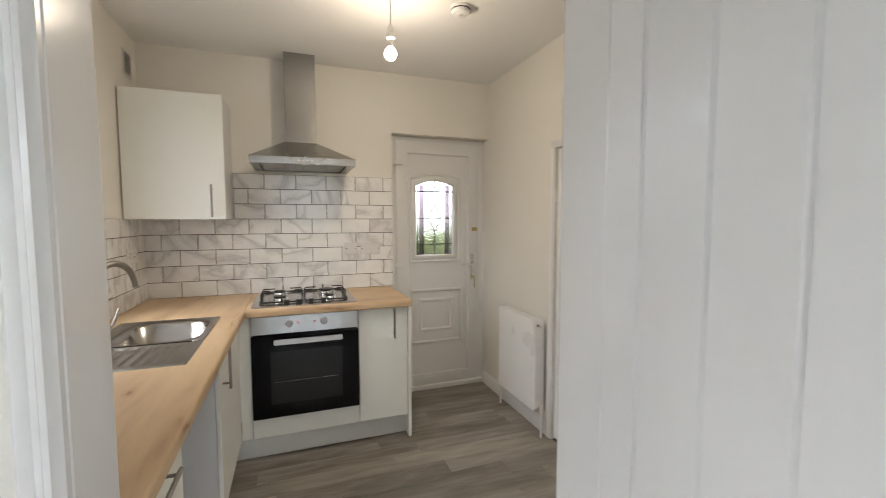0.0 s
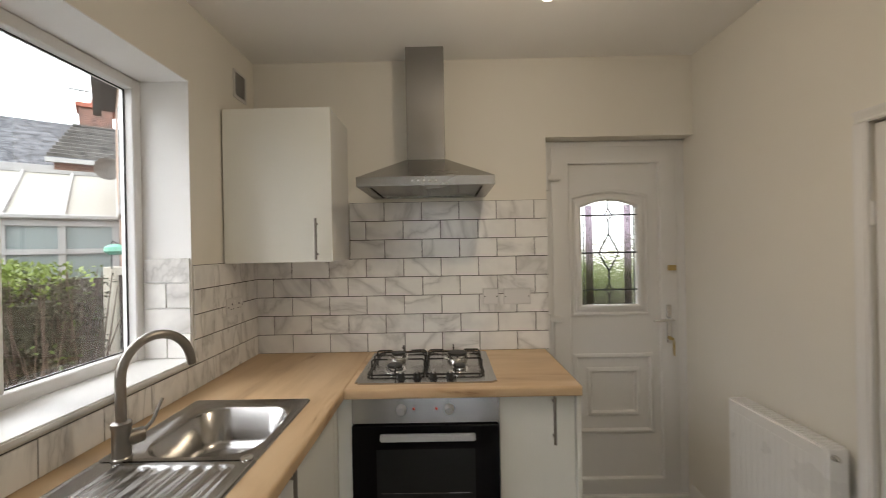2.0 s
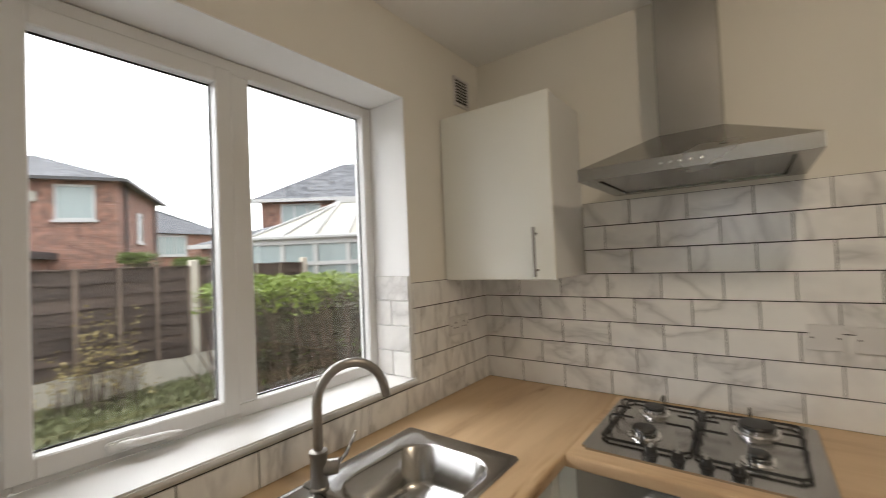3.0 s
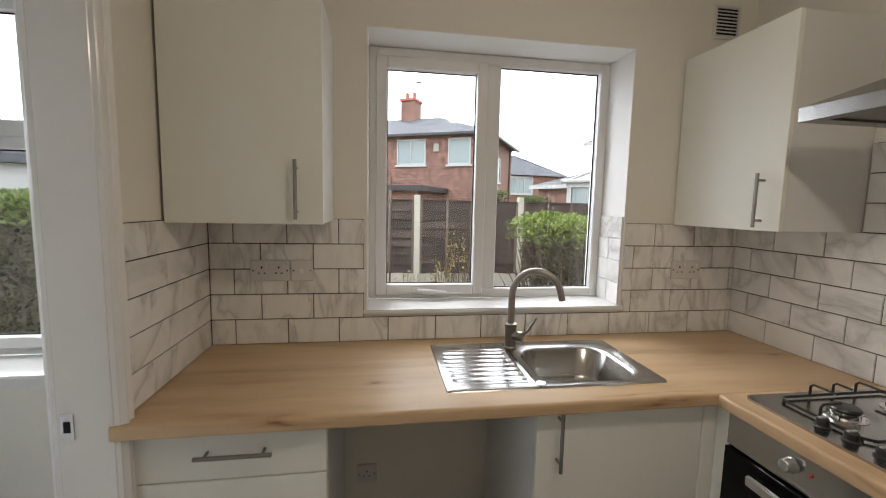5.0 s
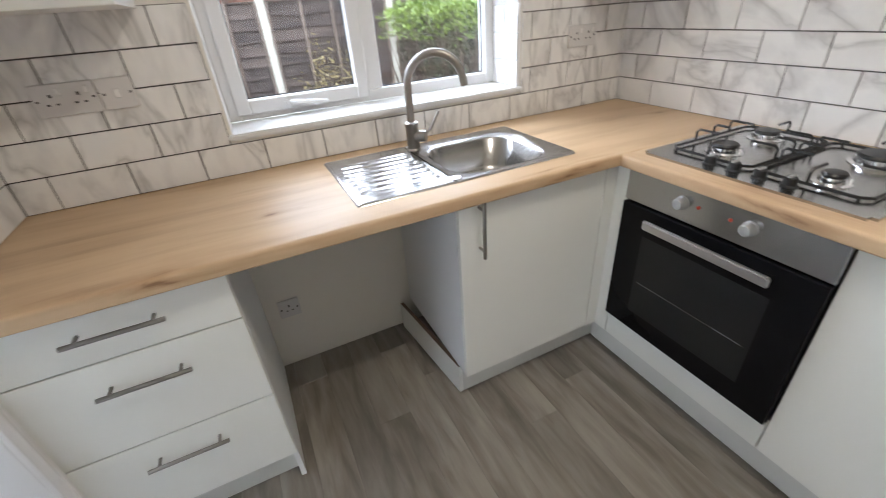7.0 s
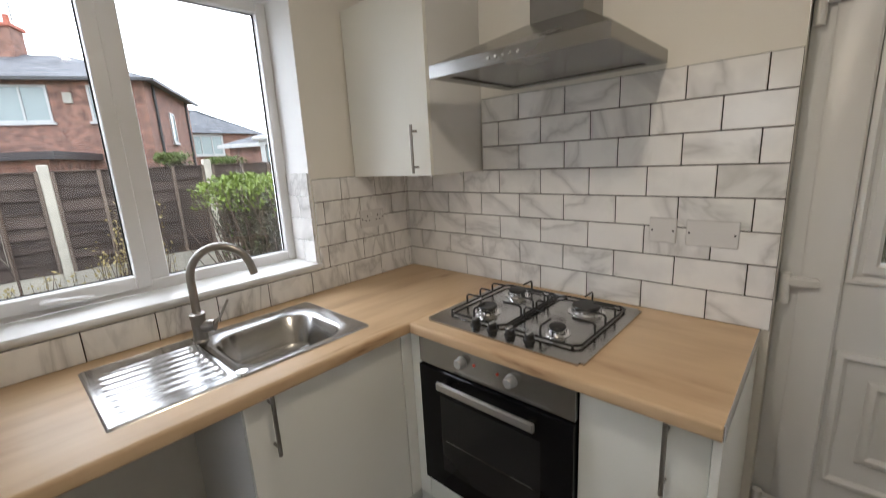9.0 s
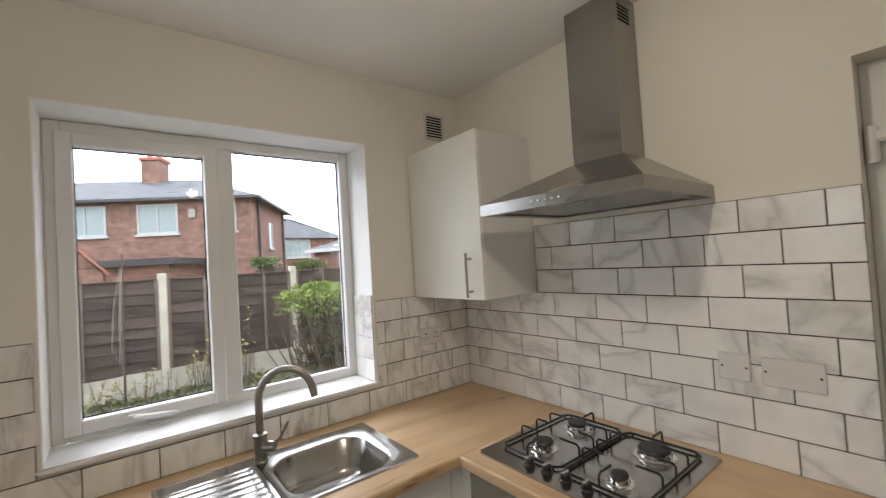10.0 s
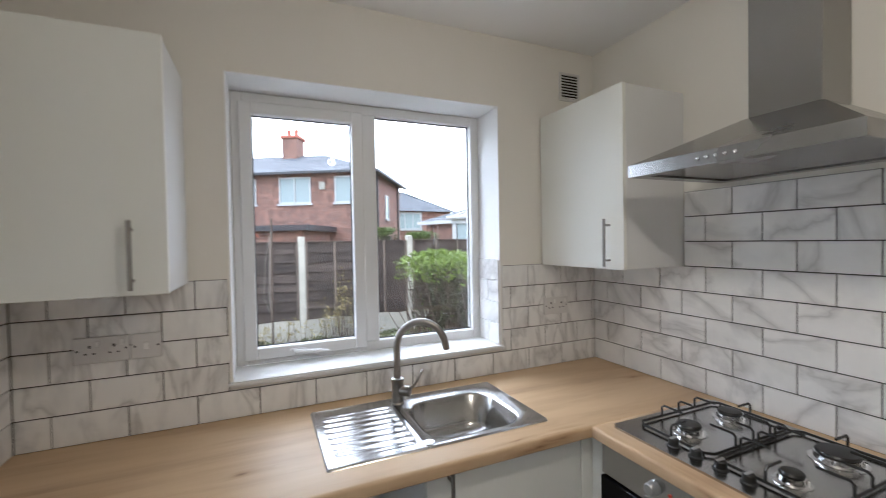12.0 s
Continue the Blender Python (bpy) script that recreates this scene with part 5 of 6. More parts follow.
def hedge(base_a, base_b, width, top, label, fresh, seed, size=0.045, n_new=5200, n_low=6500, n_twig=260):
    """A privet hedge along a line: leggy brown below, fresh growth on top."""
    a, b = Vector(base_a), Vector(base_b)
    along = (b - a).normalized()
    across = Vector((-along.y, along.x, 0))
    L = (b - a).length
    r = random.Random(seed)
    ob = thing("hedge", ((a + b) / 2)[:2] + (GZ,), label, "hedge")

    def bulge(s, q):
        return 0.10 * noise.noise(Vector((s * 2.2, q * 3.1, seed))) + 0.06 * noise.noise(Vector((s * 6, q * 7, seed + 3)))

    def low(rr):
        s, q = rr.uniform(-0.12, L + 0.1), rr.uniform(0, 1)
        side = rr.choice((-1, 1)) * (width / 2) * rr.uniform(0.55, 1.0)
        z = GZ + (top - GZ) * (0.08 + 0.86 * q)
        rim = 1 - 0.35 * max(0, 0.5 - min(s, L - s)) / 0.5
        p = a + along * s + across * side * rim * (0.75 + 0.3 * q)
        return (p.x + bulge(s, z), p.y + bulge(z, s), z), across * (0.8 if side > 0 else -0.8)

    def high(rr):
        s = rr.uniform(-0.15, L - 0.35 + rr.random() ** 3 * 0.45)
        side = rr.uniform(-1, 1)
        drop = rr.random() ** 2 * 0.24
        p = a + along * s + across * side * width * 0.55
        z = top + 0.5 * bulge(s, side) - 0.10 * side * side - drop
        return (p.x, p.y, z), Vector((0, 0, 0.9)) + across * side * 0.5

    leaves("fresh_leaves", ob, fresh, n_new, high, size, r, "fresh yellow-green top growth")
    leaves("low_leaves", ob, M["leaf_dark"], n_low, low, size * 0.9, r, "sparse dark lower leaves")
    leaves("mid_leaves", ob, M["leaf"], n_low // 12, low, size * 0.9, r)
    bm = bmesh.new()
    for _ in range(n_twig):
        s = r.uniform(0, L)
        p = a + along * s + across * r.uniform(-0.3, 0.3) * width
        q = p + along * r.uniform(-0.3, 0.3) + across * r.uniform(-0.5, 0.5) * width
        h = GZ + (top - GZ) * r.uniform(0.6, 0.98)
        m = (p + q) / 2 + Vector((r.uniform(-.06, .06), r.uniform(-.06, .06), 0))
        tube([(p.x, p.y, GZ), (m.x, m.y, (GZ + h) / 2), (q.x, q.y, h)], [0.010, 0.007, 0.003], 5, bm)
    part("twigs", bm, M["twig"], ob, "bare brown hedge stems")
    # solid dark block that fills the middle of the hedge
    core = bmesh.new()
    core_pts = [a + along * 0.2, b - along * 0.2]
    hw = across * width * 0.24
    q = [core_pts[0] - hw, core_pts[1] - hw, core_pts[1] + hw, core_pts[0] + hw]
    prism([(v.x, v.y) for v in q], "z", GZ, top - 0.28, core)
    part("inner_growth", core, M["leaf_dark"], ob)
    return ob


hedge((-3.10, 0.29, 0), (-1.75, 0.85, 0), 0.85, 1.40, "leggy privet hedge with bright green top", M["leaf_new"], 3, 0.042, 4600, 10000, 420)
hedge((-4.3, -7.6, 0), (-3.2, -4.6, 0), 0.9, 1.52, "dense green garden hedge by the dining room", M["leaf"], 8, 0.07, 5000, 6000, 150)

hedge((0.9, 2.3, 0), (3.4, 2.6, 0), 0.8, 1.24, "green garden hedge across the side path", M["leaf_new"], 30, 0.06, 3500, 3500, 80)

# dry weeds along the foot of the fence
wd = thing("garden_weeds", (-5.3, -0.6, GZ), "dry yellowing weeds along the fence", "weeds")
rw = random.Random(21)
bm = bmesh.new()
STEMS = []
for _ in range(90):
    x, y = rw.uniform(-5.55, -4.9), rw.choice((rw.uniform(-2.2, 0.2), rw.gauss(-0.35, 0.25)))
    h = rw.uniform(0.15, 0.55) if abs(y + 0.35) > 0.35 else rw.uniform(0.4, 1.25)
    tip = (x + rw.uniform(-0.12, 0.12), y + rw.uniform(-0.15, 0.15), GZ + h)
    tube([(x, y, GZ), ((x + tip[0]) / 2 + 0.02, (y + tip[1]) / 2, GZ + h * 0.55), tip], [0.006, 0.004, 0.002], 5, bm)
    STEMS.append((Vector((x, y, GZ)), Vector(tip)))
part("stems", bm, M["twig"], wd)


def on_stem(rr):
    p, q = rr.choice(STEMS)
    f = rr.uniform(0.35, 1.0)
    v = p.lerp(q, f)
    return (v.x + rr.gauss(0, 0.03), v.y + rr.gauss(0, 0.03), v.z), Vector((0, 0, 0.3))


M["straw"] = material("yellowed_leaf", (0.30, 0.24, 0.09), 0.7, vary=0.3, scale=5, bump=0.0)
leaves("weed_leaves", wd, M["straw"], 900, on_stem, 0.045, rw)
gr = thing("grass_tufts", (-4.5, -1.0, GZ), "rough tufted grass in the garden", "grass", kind="stuff")


def on_ground(rr):
    return (rr.uniform(-5.6, -2.3), rr.uniform(-5.5, 2.5), GZ - 0.01), Vector((0, 0, 2.2))


M["grass"] = material("garden_grass", (0.125, 0.135, 0.06), 0.8, vary=0.35, scale=2, bump=0.0)
leaves("blades", gr, M["grass"], 9000, on_ground, 0.10, rw)


def hip_roof(w, d, eave, ridge, over=0.3, left_hip=True, right_hip=True, run=None):
    """A roof over a plan 0..w by 0..d, with hips where asked."""
    run = run or d / 2
    bm = bmesh.new()
    e = [bm.verts.new(p) for p in ((-over, -over, eave), (w + over, -over, eave), (w + over, d + over, eave), (-over, d + over, eave))]
    r0 = bm.verts.new((run if left_hip else -over, d / 2, ridge))
    r1 = bm.verts.new((w - run if right_hip else w + over, d / 2, ridge))
    bm.faces.new((e[0], e[1], r1, r0))
    bm.faces.new((e[2], e[3], r0, r1))
    bm.faces.new((e[1], e[2], r1))
    bm.faces.new((e[3], e[0], r0))
    bm.faces.new((e[0], e[3], e[2], e[1]))
    return bm


def house_window(parent, x0, x1, z0, z1, y=0.0, mullions=1, side=None):
    """A framed window on a facade at local y (facing -y), or on the side wall at local x when side is given."""
    def B2(a0, a1, b0, b1, c0, c1):
        return B(a0, a1, b0, b1, c0, c1) if side is None else B(side - b1, side - b0, a0, a1, c0, c1)
    w = part("window", B2(x0 + 0.05, x1 - 0.05, y - 0.012, y + 0.05, z0 + 0.05, z1 - 0.05), M["far_glass"], parent, "net curtained window")
    part("window_frame", B2(x0, x0 + 0.07, y - 0.05, y + 0.02, z0, z1), M["white_far"], w)
    part("window_frame", B2(x1 - 0.07, x1, y - 0.05, y + 0.02, z0, z1), M["white_far"], w)
    part("window_frame", B2(x0 + 0.07, x1 - 0.07, y - 0.05, y + 0.02, z0, z0 + 0.07), M["white_far"], w)
    part("window_frame", B2(x0 + 0.07, x1 - 0.07, y - 0.05, y + 0.02, z1 - 0.07, z1), M["white_far"], w)
    for k in range(mullions):
        c = x0 + (x1 - x0) * (k + 1) / (mullions + 1)
        part("glazing_bar", B2(c - 0.03, c + 0.03, y - 0.05, y + 0.0, z0 + 0.07, z1 - 0.07), M["white_far"], w)
    part("sill", B2(x0 - 0.08, x1 + 0.08, y - 0.10, y + 0.02, z0 - 0.09, z0 - 0.004), M["white_far"], w)
    return w


def place(ob, x, y, angle):
    ob.matrix_basis = pose(x, y, 0, 0, 0, angle)


# semi-detached pair behind the fence: local x runs along the garden front, y goes back
h1 = thing("house", (0, 0, 0), "red brick semi-detached house with grey slate roof", "house")
HW, HD, HE, HR = 15.0, 6.6, 4.92, 6.35
part("wall", boxes((0, HW, 0, HD, -0.5, HE)), M["brickwork"], h1)
part("roof", hip_roof(HW, HD, HE - 0.05, HR, 0.35, True, True, 3.4), M["slate"], h1)
part("gutter", boxes((-0.4, HW + 0.4, -0.45, -0.34, HE - 0.16, HE - 0.05), (HW + 0.34, HW + 0.45, -0.34, HD + 0.3, HE - 0.16, HE - 0.05)), M["lead_grey"], h1, "dark gutter")
ch = part("chimney", B(9.35, 10.2, 2.8, 3.7, 5.6, 7.38, 0.02), M["brickwork"], h1, "red brick chimney stack")
part("chimney_cap", B(9.27, 10.28, 2.72, 3.78, 7.24, 7.39, 0.02), M["terracotta"], ch)
for x in (9.55, 9.98):
    part("chimney_pot", lathe([(0.14, 0), (0.11, 0.1), (0.10, 0.35), (0.12, 0.4)], (x, 3.25, 7.38), 14), M["terracotta"], ch)
part("aerial", tube([(10.2, 3.15, 7.4), (10.2, 3.15, 8.35)], 0.02, 6), M["lead_grey"], ch)
part("aerial_arm", boxes((9.95, 10.55, 3.13, 3.17, 8.28, 8.32), (10.0, 10.04, 2.9, 3.4, 8.28, 8.31), (10.25, 10.29, 2.9, 3.4, 8.28, 8.31), (10.48, 10.52, 2.9, 3.4, 8.28, 8.31)), M["lead_grey"], ch)
for x0, x1, m in ((1.0, 2.7, 1), (4.6, 5.9, 1), (7.85, 9.40, 1), (10.55, 12.10, 1), (13.25, 14.38, 0)):
    house_window(h1, x0, x1, 3.42, 4.66, 0.0, m)
part("vent_box", B(12.52, 12.78, -0.06, 0.0, 4.05, 4.40), M["poly"], h1)
house_window(h1, 2.7, 3.4, 2.75, 4.0, 0.0, 0, side=HW)
part("drainpipe", tube([(HW + 0.06, 0.9, -0.4), (HW + 0.06, 0.9, HE - 0.1)], 0.05, 8), M["lead_grey"], h1, "black drainpipe")
part("drainpipe", tube([(HW + 0.06, 5.8, -0.4), (HW + 0.06, 5.8, HE - 0.1)], 0.05, 8), M["lead_grey"], h1, "black drainpipe")
ex = part("rear_extension", boxes((3.0, 13.0, -3.0, -0.02, -0.5, 2.05)), M["brickwork"], h1, "low brick rear extension")
part("extension_roof", boxes((2.8, 13.3, -3.3, -0.01, 2.05, 2.28)), M["lead_grey"], ex, "flat dark felt roof")
place(h1, *H1)

h2 = thing("house", (0, 0, 0), "grey-roofed house behind the white conservatory", "house")
part("wall", boxes((0, 11, 0, 6.5, -0.5, 4.6)), M["brickwork"], h2)
part("roof", hip_roof(11, 6.5, 4.55, 6.9, 0.35, True, False, 3.2), M["slate"], h2)
part("gutter", boxes((-0.4, 11.4, -0.45, -0.34, 4.40, 4.55)), M["white_far"], h2, "white gutter")
for x0, x1 in ((0.9, 2.7), (4.2, 6.3), (8.2, 10.0)):
    house_window(h2, x0, x1, 3.1, 4.35, 0.0, 2)
ch = part("chimney", B(6.27, 7.37, 2.7, 3.8, 5.6, 7.72, 0.02), M["brickwork"], h2, "broad red brick chimney")
part("chimney_cap", B(6.17, 7.47, 2.6, 3.9, 7.55, 7.74, 0.02), M["terracotta"], ch)
part("chimney_pot", lathe([(0.13, 0), (0.11, 0.1), (0.10, 0.3), (0.12, 0.35)], (6.75, 3.25, 7.73), 12), M["terracotta"], ch)
part("aerial", tube([(6.3, 3.2, 7.7), (6.3, 3.2, 8.45)], 0.02, 6), M["lead_grey"], ch)
part("aerial_arm", boxes((5.95, 6.75, 3.18, 3.22, 8.36, 8.40), (6.05, 6.09, 2.95, 3.45, 8.36, 8.39), (6.5, 6.54, 2.95, 3.45, 8.36, 8.39)), M["lead_grey"], ch)
wing = part("rear_wing", boxes((5.95, 10.0, -4.6, -0.02, -0.5, 4.05)), M["brickwork"], h2, "brick rear wing")
part("wing_gutter", boxes((5.80, 10.2, -4.90, -4.78, 3.94, 4.06)), M["white_far"], wing, "white gutter")
part("wing_window", boxes((6.9, 8.3, -4.65, -4.59, 2.9, 3.8)), M["far_glass"], wing)
for k in range(10):
    a, b = k / 10, (k + 1) / 10
    za, zb = 4.08 + 1.42 * a, 4.08 + 1.42 * b
    ya, yb = -4.80 + 2.05 * a, -4.80 + 2.05 * b
    x0 = 5.82 + 0.50 * a
    part("tile_course", prism([(ya, za + 0.02), (ya, za + 0.11), (yb + 0.03, zb + 0.03), (yb + 0.03, zb - 0.02)], "x", x0, 10.2), M["rooftile"], wing)
place(h2, *H2)

h3 = thing("house", (0, 0, 0), "distant pale-roofed house with wide windows", "house")
part("wall", boxes((0, 6.2, 0, 7, -0.5, 4.0)), M["brickwork"], h3)
part("roof", hip_roof(6.2, 7, 3.95, 5.9, 0.35), M["slate"], h3)
part("cladding", boxes((0.3, 3.4, -0.03, -0.001, 2.4, 3.9)), M["white_far"], h3, "white boarded panel")
house_window(h3, 0.4, 3.3, 2.5, 3.8, -0.04, 3)
place(h3, *H3)
h4 = thing("outbuilding", (0, 0, 0), "low red brick outbuilding with shallow tiled roof", "outbuilding")
part("wall", boxes((0, 4.6, 0, 4, -0.5, 2.35)), M["brickwork"], h4)
part("roof", hip_roof(4.6, 4, 2.32, 3.15, 0.25, True, True, 2.0), M["slate"], h4)
part("fascia", boxes((-0.26, 4.86, -0.28, -0.252, 2.2, 2.34)), M["white_far"], h4, "white fascia board")
house_window(h4, 1.6, 2.3, 1.1, 2.0, 0.0, 0)
place(h4, *H4)

# white conservatory on the back of the neighbouring house
cv = thing("conservatory", (0, 0, 0), "white framed conservatory with cream polycarbonate roof", "conservatory")
CW, CD, CE = CVW, 3.2, 2.06
part("dwarf_wall", boxes((0, CW, 0, CD, -0.4, 0.55)), M["brickwork"], cv)
part("glazing", boxes((0.03, CW - 0.03, 0.03, CD - 0.03, 0.55, CE - 0.1)), M["far_glass"], cv, "curtained conservatory glazing")
nb = 5
for k in range(nb + 1):
    x = (CW - 0.09) * k / nb
    part("post", B(x, x + 0.09, -0.02, 0.07, 0.55, CE - 0.06), M["white_far"], cv)
for z0, z1 in ((0.5, 0.60), (1.50, 1.58), (CE - 0.12, CE)):
    part("rail", B(-0.03, CW + 0.03, -0.035, 0.05, z0, z1), M["white_far"], cv)
for k in range(4):
    y = (CD - 0.09) * k / 3
    part("post", B(-0.02, 0.07, y, y + 0.09, 0.55, CE - 0.06), M["white_far"], cv)
part("rail", B(-0.035, 0.05, 0.05, CD, CE - 0.12, CE), M["white_far"], cv)
part("rail", B(-0.035, 0.05, 0.05, CD, 1.50, 1.58), M["white_far"], cv)
part("gutter", B(-0.12, CW + 0.05, -0.14, -0.03, CE - 0.02, CE + 0.06, 0.02), M["white_far"], cv)
rb = bmesh.new()
p = [rb.verts.new(q) for q in ((-0.1, -0.1, CE), (CW, -0.1, CE), (CW, CD / 2 + 0.4, CE + 1.0), (1.5, CD / 2 + 0.4, CE + 1.0), (-0.1, CD + 0.1, CE), (CW, CD + 0.1, CE))]
rb.faces.new((p[0], p[1], p[2], p[3]))
rb.faces.new((p[0], p[3], p[4]))
rb.faces.new((p[4], p[3], p[2], p[5]))
part("roof", rb, M["poly"], cv, "cream polycarbonate roof")
for k in range(nb + 1):
    x = CW * k / nb
    f = min(1, x / 1.6)
    part("roof_bar", tube([(x, -0.1, CE + 0.02), (max(x, 1.5), -0.1 + (CD / 2 + 0.5) * (1 if x > 1.4 else 1), CE + 1.02)], 0.028, 6), M["white_far"], cv)
part("ridge", B(1.4, CW, CD / 2 + 0.36, CD / 2 + 0.46, CE + 0.99, CE + 1.07), M["white_far"], cv)
place(cv, *CV)
dish = thing("satellite_dish", (0, 0, 0), "grey satellite dish on the wall above the conservatory", "satellite dish")
part("dish", lathe([(0.01, 0), (0.12, 0.01), (0.24, 0.045), (0.30, 0.08), (0.30, 0.085), (0.24, 0.052), (0.12, 0.018), (0.01, 0.01)], (0, 0, 0), 24, axis="y"), M["dark_metal"], dish)
part("arm", tube([(0, 0.05, -0.1), (0, -0.3, -0.2), (0, -0.34, -0.05)], 0.012, 6), M["dark_metal"], dish)
part("bracket", tube([(0, 0, 0), (0, 0.18, -0.05), (0, 0.26, -0.12)], 0.02, 8), M["dark_metal"], dish)
dish.matrix_basis = pose(*DISH) @ Matrix.Scale(0.72, 4)

# neighbouring brick house: local x runs along the side wall, y along the back wall
nh = thing("house", (0, 0, 0), "red brick neighbouring house close to the window", "house")
NE = 4.3
wall = part("wall", boxes((0, 7.4, 0, NL, -0.5, NE)), M["mortar"], nh)
part("rear_render", boxes((-0.006, -0.001, 0.11, NL, -0.5, NE)), M["pebble"], nh, "weathered buff rendered rear wall")
part("side_brickwork", boxes((1.9, 7.4, -0.006, -0.001, -0.5, NE)), M["brickwork"], nh)
part("roof", hip_roof(7.4, NL, NE + 0.02, NE + 2.4, 0.2, True, True, 2.2), M["rooftile"], nh)
part("gutter", boxes((-0.33, -0.21, -0.22, NL + 0.3, NE - 0.14, NE + 0.0)), M["lead_grey"], nh, "dark gutter")
part("soffit", boxes((-0.21, 0.0, -0.20, NL + 0.2, NE - 0.05, NE + 0.01)), M["lead_grey"], nh)
for y0, y1, z0, z1 in ((0.35, 0.85, 2.55, 3.65), (1.7, 2.6, 2.1, 3.7), (0.25, 0.7, 0.9, 1.75)):
    w = part("window", boxes((-0.012, 0.02, y0 + 0.05, y1 - 0.05, z0 + 0.05, z1 - 0.05)), M["far_glass"], nh, "white framed window")
    part("window_frame", boxes((-0.018, -0.007, y0, y0 + 0.06, z0, z1), (-0.018, -0.007, y1 - 0.06, y1, z0, z1), (-0.018, -0.007, y0 + 0.06, y1 - 0.06, z0, z0 + 0.06), (-0.018, -0.007, y0 + 0.06, y1 - 0.06, z1 - 0.06, z1)), M["white_far"], w)
    part("sill", boxes((-0.045, -0.007, y0 - 0.06, y1 + 0.06, z0 - 0.08, z0 - 0.002)), M["white_far"], w)
brick_full = to_mesh("brick", B(-0.1075, 0.1075, -0.006, 0.004, -0.0325, 0.0325, 0.003), M["brick"])
brick_half = to_mesh("brick", B(-0.051, 0.051, -0.006, 0.004, -0.0325, 0.0325, 0.003), M["brick"])
rb_ = random.Random(4)
for c in range(42):
    z = 1.0 + c * 0.075
    x = 0.0
    if c % 2:
        ob = new("brick", brick_half)
        ob.parent = wall
        ob.location = (0.053, rb_.uniform(-0.002, 0.001), z)
        x = 0.1125
    while x < 1.75:
        ob = new("brick", brick_full)
        ob.parent = wall
        ob.location = (x + 0.1095, rb_.uniform(-0.002, 0.001), z)
        x += 0.2245
place(nh, *NH)

bs = thing("brick_shed", (-13.4, -2.7, GZ), "small red brick shed with a steep tiled gable", "shed")
part("wall", prism([(-3.55, -0.3), (-1.85, -0.3), (-1.85, 1.80), (-2.7, 2.82), (-3.55, 1.80)], "x", -14.6, -12.3), M["brickwork"], bs)
for a, b in (((-1.74, 1.74), (-2.7, 2.89)), ((-3.66, 1.74), (-2.7, 2.89))):
    part("roof_slope", prism([a, b, (b[0], b[1] + 0.07), (a[0], a[1] + 0.07)], "x", -14.8, -12.15), M["terracotta"], bs, "red roof slope")
hedge((-14.3, 2.5, 0), (-13.9, 3.2, 0), 0.7, 2.05, "straggling green shrub beyond the fence", M["leaf"], 41, 0.10, 900, 900, 40)
hedge((-13.6, 3.7, 0), (-13.2, 4.6, 0), 0.7, 1.85, "rounded green shrub beyond the fence", M["leaf"], 43, 0.10, 900, 900, 40)

# shed seen past the dining room hedge
sh = thing("garden_shed", (0, 0, 0), "low garden shed with grey felt roof", "shed")
part("wall", boxes((0, 3.2, 0, 2.2, -0.3, 2.12)), M["white_far"], sh)
part("roof", hip_roof(3.2, 2.2, 2.1, 2.7, 0.2, False, False), M["slate"], sh, "grey felt roof")
place(sh, *SHED)
bush = hedge((-13.3, -16.0, 0), (-11.6, -12.6, 0), 1.6, 3.0, "tall light green shrub behind the shed", M["leaf_new"], 15, 0.12, 2500, 2500, 60)

# ---- pieces of walls and floors ----
GROUT_T, TILE_T = 0.004, 0.0085
PX, PZ, GAP = 0.2078, 0.1036, 0.0037
TILE_MESH = {}


def tile_mesh(w, h, along, out):
    key = (round(w, 4), round(h, 4), along, out)
    if key not in TILE_MESH:
        d0, d1 = (0.001, TILE_T) if out > 0 else (-TILE_T, -0.001)
        if along == "y":
            bm = B(d0, d1, -w / 2, w / 2, -h / 2, h / 2, 0.0012)
        else:
            bm = B(-w / 2, w / 2, d0, d1, -h / 2, h / 2, 0.0012)
        TILE_MESH[key] = to_mesh("tile", bm, M["tile"])
    return TILE_MESH[key]


def tiled(parent, along, out, wall, a0, a1, z0, rows, offset, mask=None, PX=PX):
    """Half-bond tiles from a0 to a1 along a wall; offset shifts the joints, mask leaves gaps."""
    for r in range(rows):
        zb, zt = z0 + r * PZ, z0 + (r + 1) * PZ
        start = offset + (PX / 2 if r % 2 else 0)
        k = math.floor((a0 - start) / PX) - 1
        while start + k * PX < a1:
            s, e = max(a0, start + k * PX), min(a1, start + (k + 1) * PX)
            k += 1
            spans = [(s, e)]
            if mask:
                spans = mask(s, e, zb, zt)
            for p, q in spans:
                if q - p < 0.012:
                    continue
                me = tile_mesh(q - p - GAP, zt - zb - GAP, along, out)
                ob = new("tile", me)
                c = (p + q) / 2
                ob.location = Vector((wall, c, (zb + zt) / 2) if along == "y" else (c, wall, (zb + zt) / 2)) - BASE[parent]
                ob.parent = parent


def window_mask(s, e, zb, zt):
    if zb < 1.0:
        return [(s, e)]
    return [(s, min(e, WY0 - 0.004)), (max(s, WY1 + 0.004), e)]


def cabinet_mask(s, e, zb, zt):
    return [(max(s, 0.524), e)] if zb > 1.40 else [(s, e)]


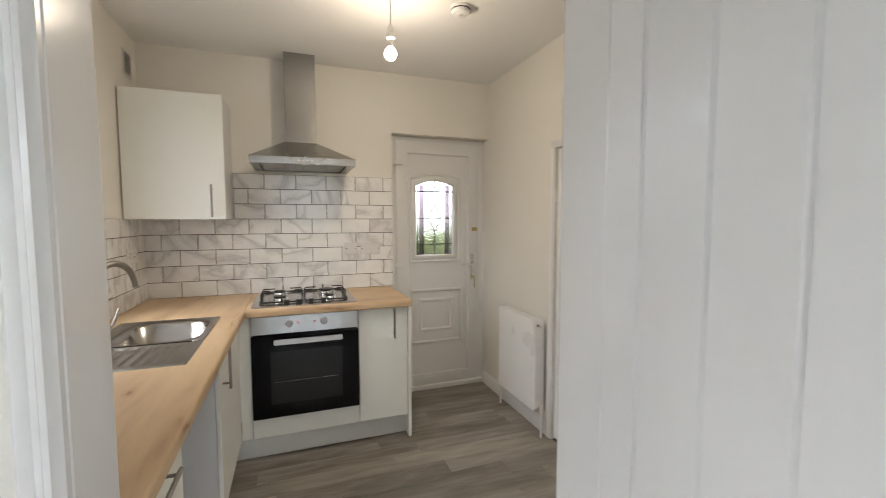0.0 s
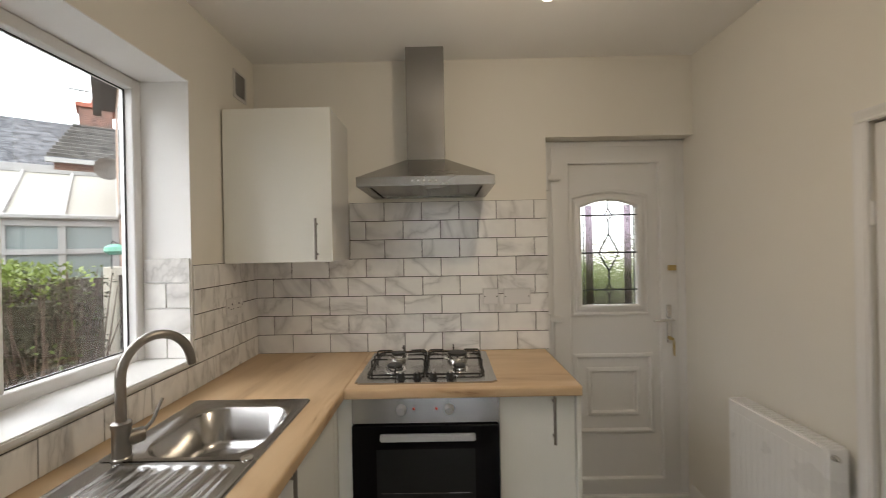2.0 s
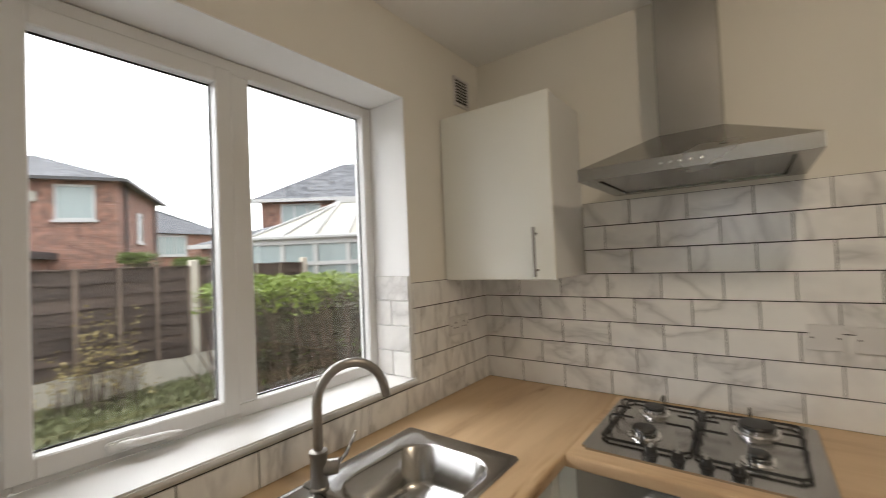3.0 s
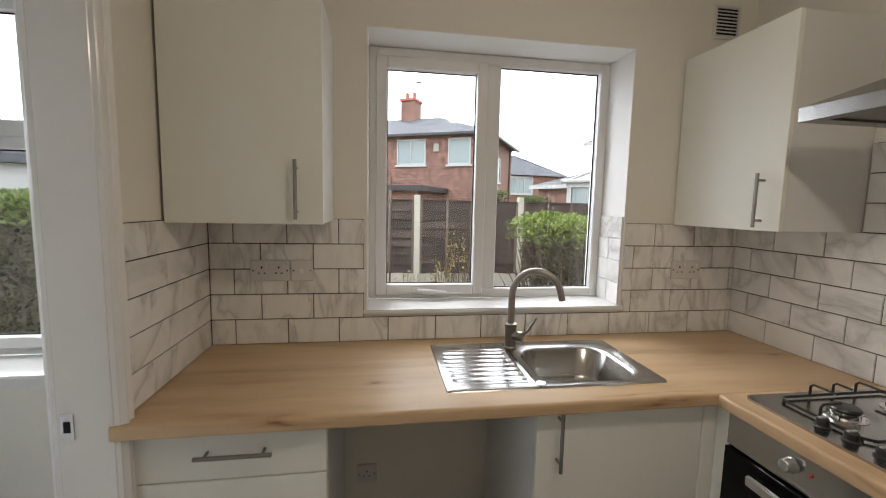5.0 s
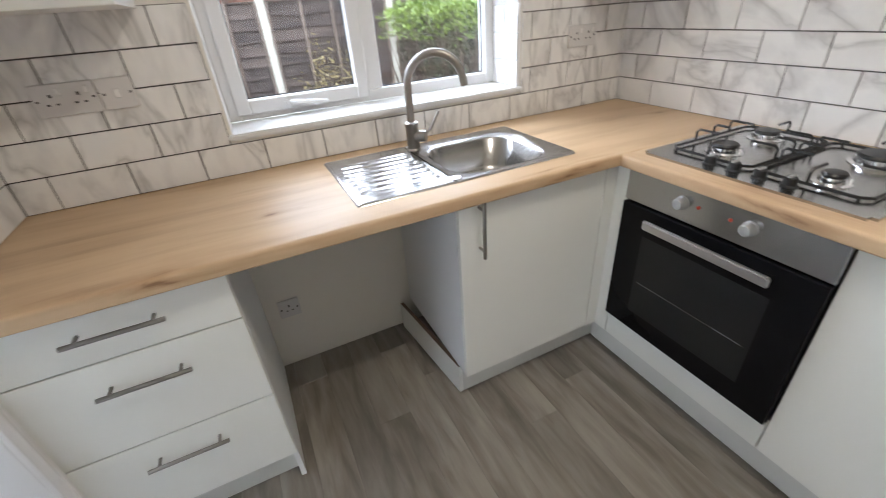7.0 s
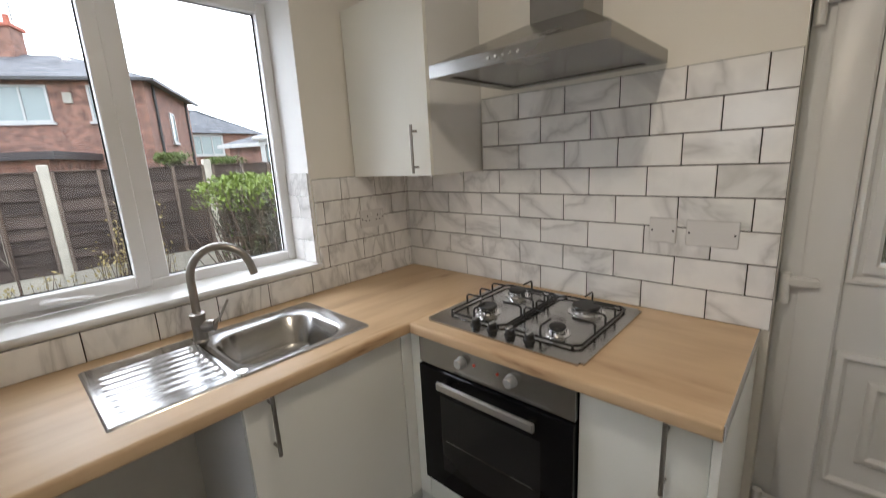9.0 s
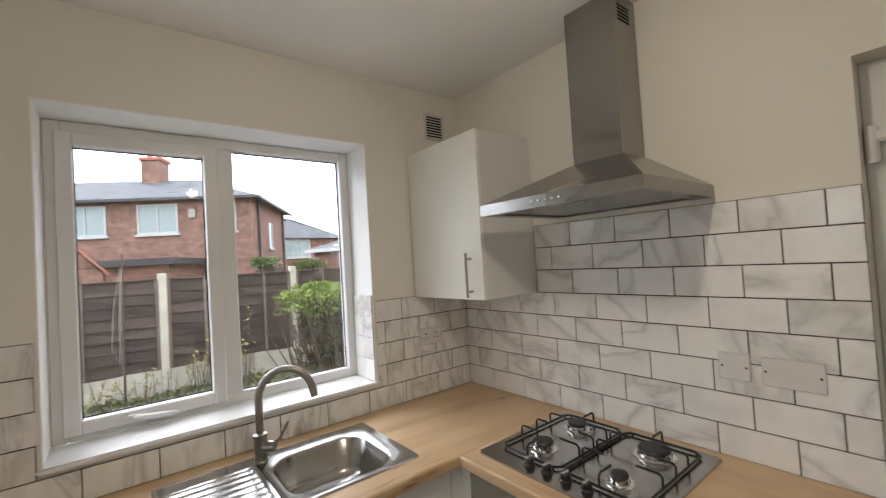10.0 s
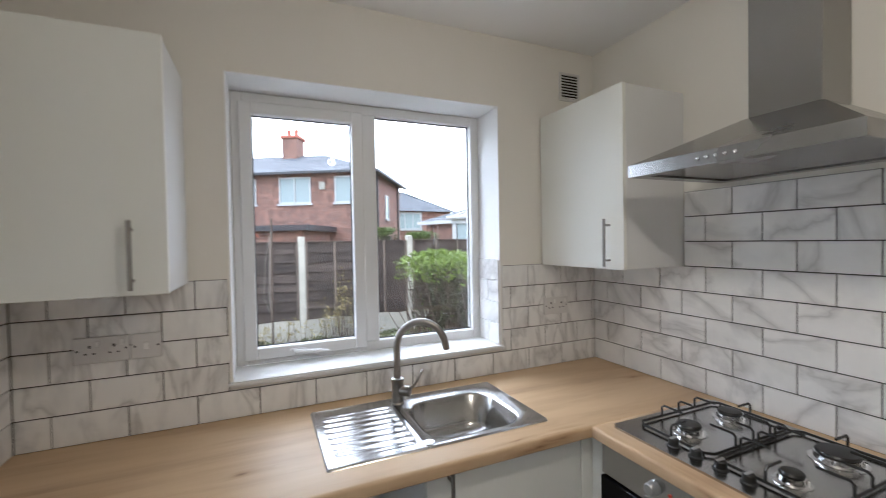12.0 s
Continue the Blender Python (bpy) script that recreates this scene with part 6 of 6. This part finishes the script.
tp = thing("wall_tiles", (0.0, -1.2, TOP), "white marble effect metro tiles with dark grout under the window", "wall tiles", kind="structure")
part("grout", boxes((0.0005, GROUT_T, NIB + 0.001, -0.001, TOP, TOP + PZ), (0.0005, GROUT_T, NIB + 0.001, WY0 - 0.010, TOP + PZ, TOP + 5 * PZ), (0.0005, GROUT_T, WY1 + 0.010, -0.001, TOP + PZ, TOP + 5 * PZ)), M["grout"], tp)
tiled(tp, "y", 1, 0.0, NIB + TILE_T, -TILE_T, TOP, 5, -0.031, window_mask, 0.204)
tp = thing("wall_tiles", (0.8, 0.0, TOP), "white marble effect metro tiles with dark grout behind the hob", "wall tiles", kind="structure")
part("grout", boxes((0.001, DX0 - 0.001, -GROUT_T, -0.0005, TOP, TOP + 5 * PZ), (0.524, DX0 - 0.001, -GROUT_T, -0.0005, TOP + 5 * PZ, TOP + 8 * PZ)), M["grout"], tp)
tiled(tp, "x", -1, 0.0, 0.001, DX0, TOP, 8, 0.198, cabinet_mask)
tp = thing("wall_tiles", (0.3, NIB, TOP), "white marble effect metro tiles with dark grout beside the doorway", "wall tiles", kind="structure")
part("grout", boxes((0.001, 0.578, NIB + 0.0005, NIB + GROUT_T, TOP, TOP + 5 * PZ)), M["grout"], tp)
tiled(tp, "x", 1, NIB, TILE_T, 0.580, TOP, 5, 0.022)
tp = thing("wall_tiles", (-0.1, WY1, WZ0), "white marble effect tiles in the window reveal", "wall tiles", kind="structure")
part("grout", boxes((-0.195, -0.001, WY1 - 0.0065, WY1 - 0.0045, WZ0 + 0.012, 1.414)), M["reveal"], tp)
tiled(tp, "x", -1, WY1 - 0.0045, -0.193, 0.0, WZ0 + 0.012, 4, -0.10 + 0.0, lambda s, e, zb, zt: [(s, e)] if zt < 1.47 else [])

# kitchen floor planks
PLANK = {}


def plank(parent, x0, x1, y0, y1, mat, thick=0.005):
    key = (round(x1 - x0, 3), round(y1 - y0, 3), mat)
    if key not in PLANK:
        w, d = (x1 - x0 - 0.0003) / 2, (y1 - y0 - 0.0004) / 2
        PLANK[key] = to_mesh("plank", B(-w, w, -d, d, -thick, 0, 0.0005), M[mat])
    ob = new("plank", PLANK[key])
    ob.parent = parent
    ob.location = Vector(((x0 + x1) / 2, (y0 + y1) / 2, 0)) - BASE[parent]


kf = thing("kitchen_floor", (1.2, -1.2, 0), "grey oak plank effect vinyl floor", "floor", kind="structure")
PW, PL = 0.125, 0.92
rng = random.Random(5)
y, k = NIB - 0.06, 0
while y < DYF:
    y1 = min(y + PW, DYF)
    x = 0.001 - rng.uniform(0.05, PL - 0.1)
    while x < W:
        a, b = max(x, 0.001), min(x + PL, W)
        if b - a > 0.03:
            if y1 > 0:
                a = max(a, DX0)
            if b - a > 0.03:
                plank(kf, a, b, y, y1, "vinyl")
        x += PL
    y = y1
df = thing("dining_floor", (1.2, -4.3, 0), "dark oak laminate plank floor", "floor", kind="structure")
x, k = 0.001, 0
while x < W + 0.8:
    x1 = min(x + 0.19, W + 0.8)
    y = -6.1 - rng.uniform(0.1, 1.0)
    while y < NIB - 0.06:
        a, b = max(y, -6.1), min(y + 1.28, NIB - 0.06)
        if b - a > 0.03:
            plank(df, x, x1, a, b, "dark_floor")
        y += 1.28
    x = x1
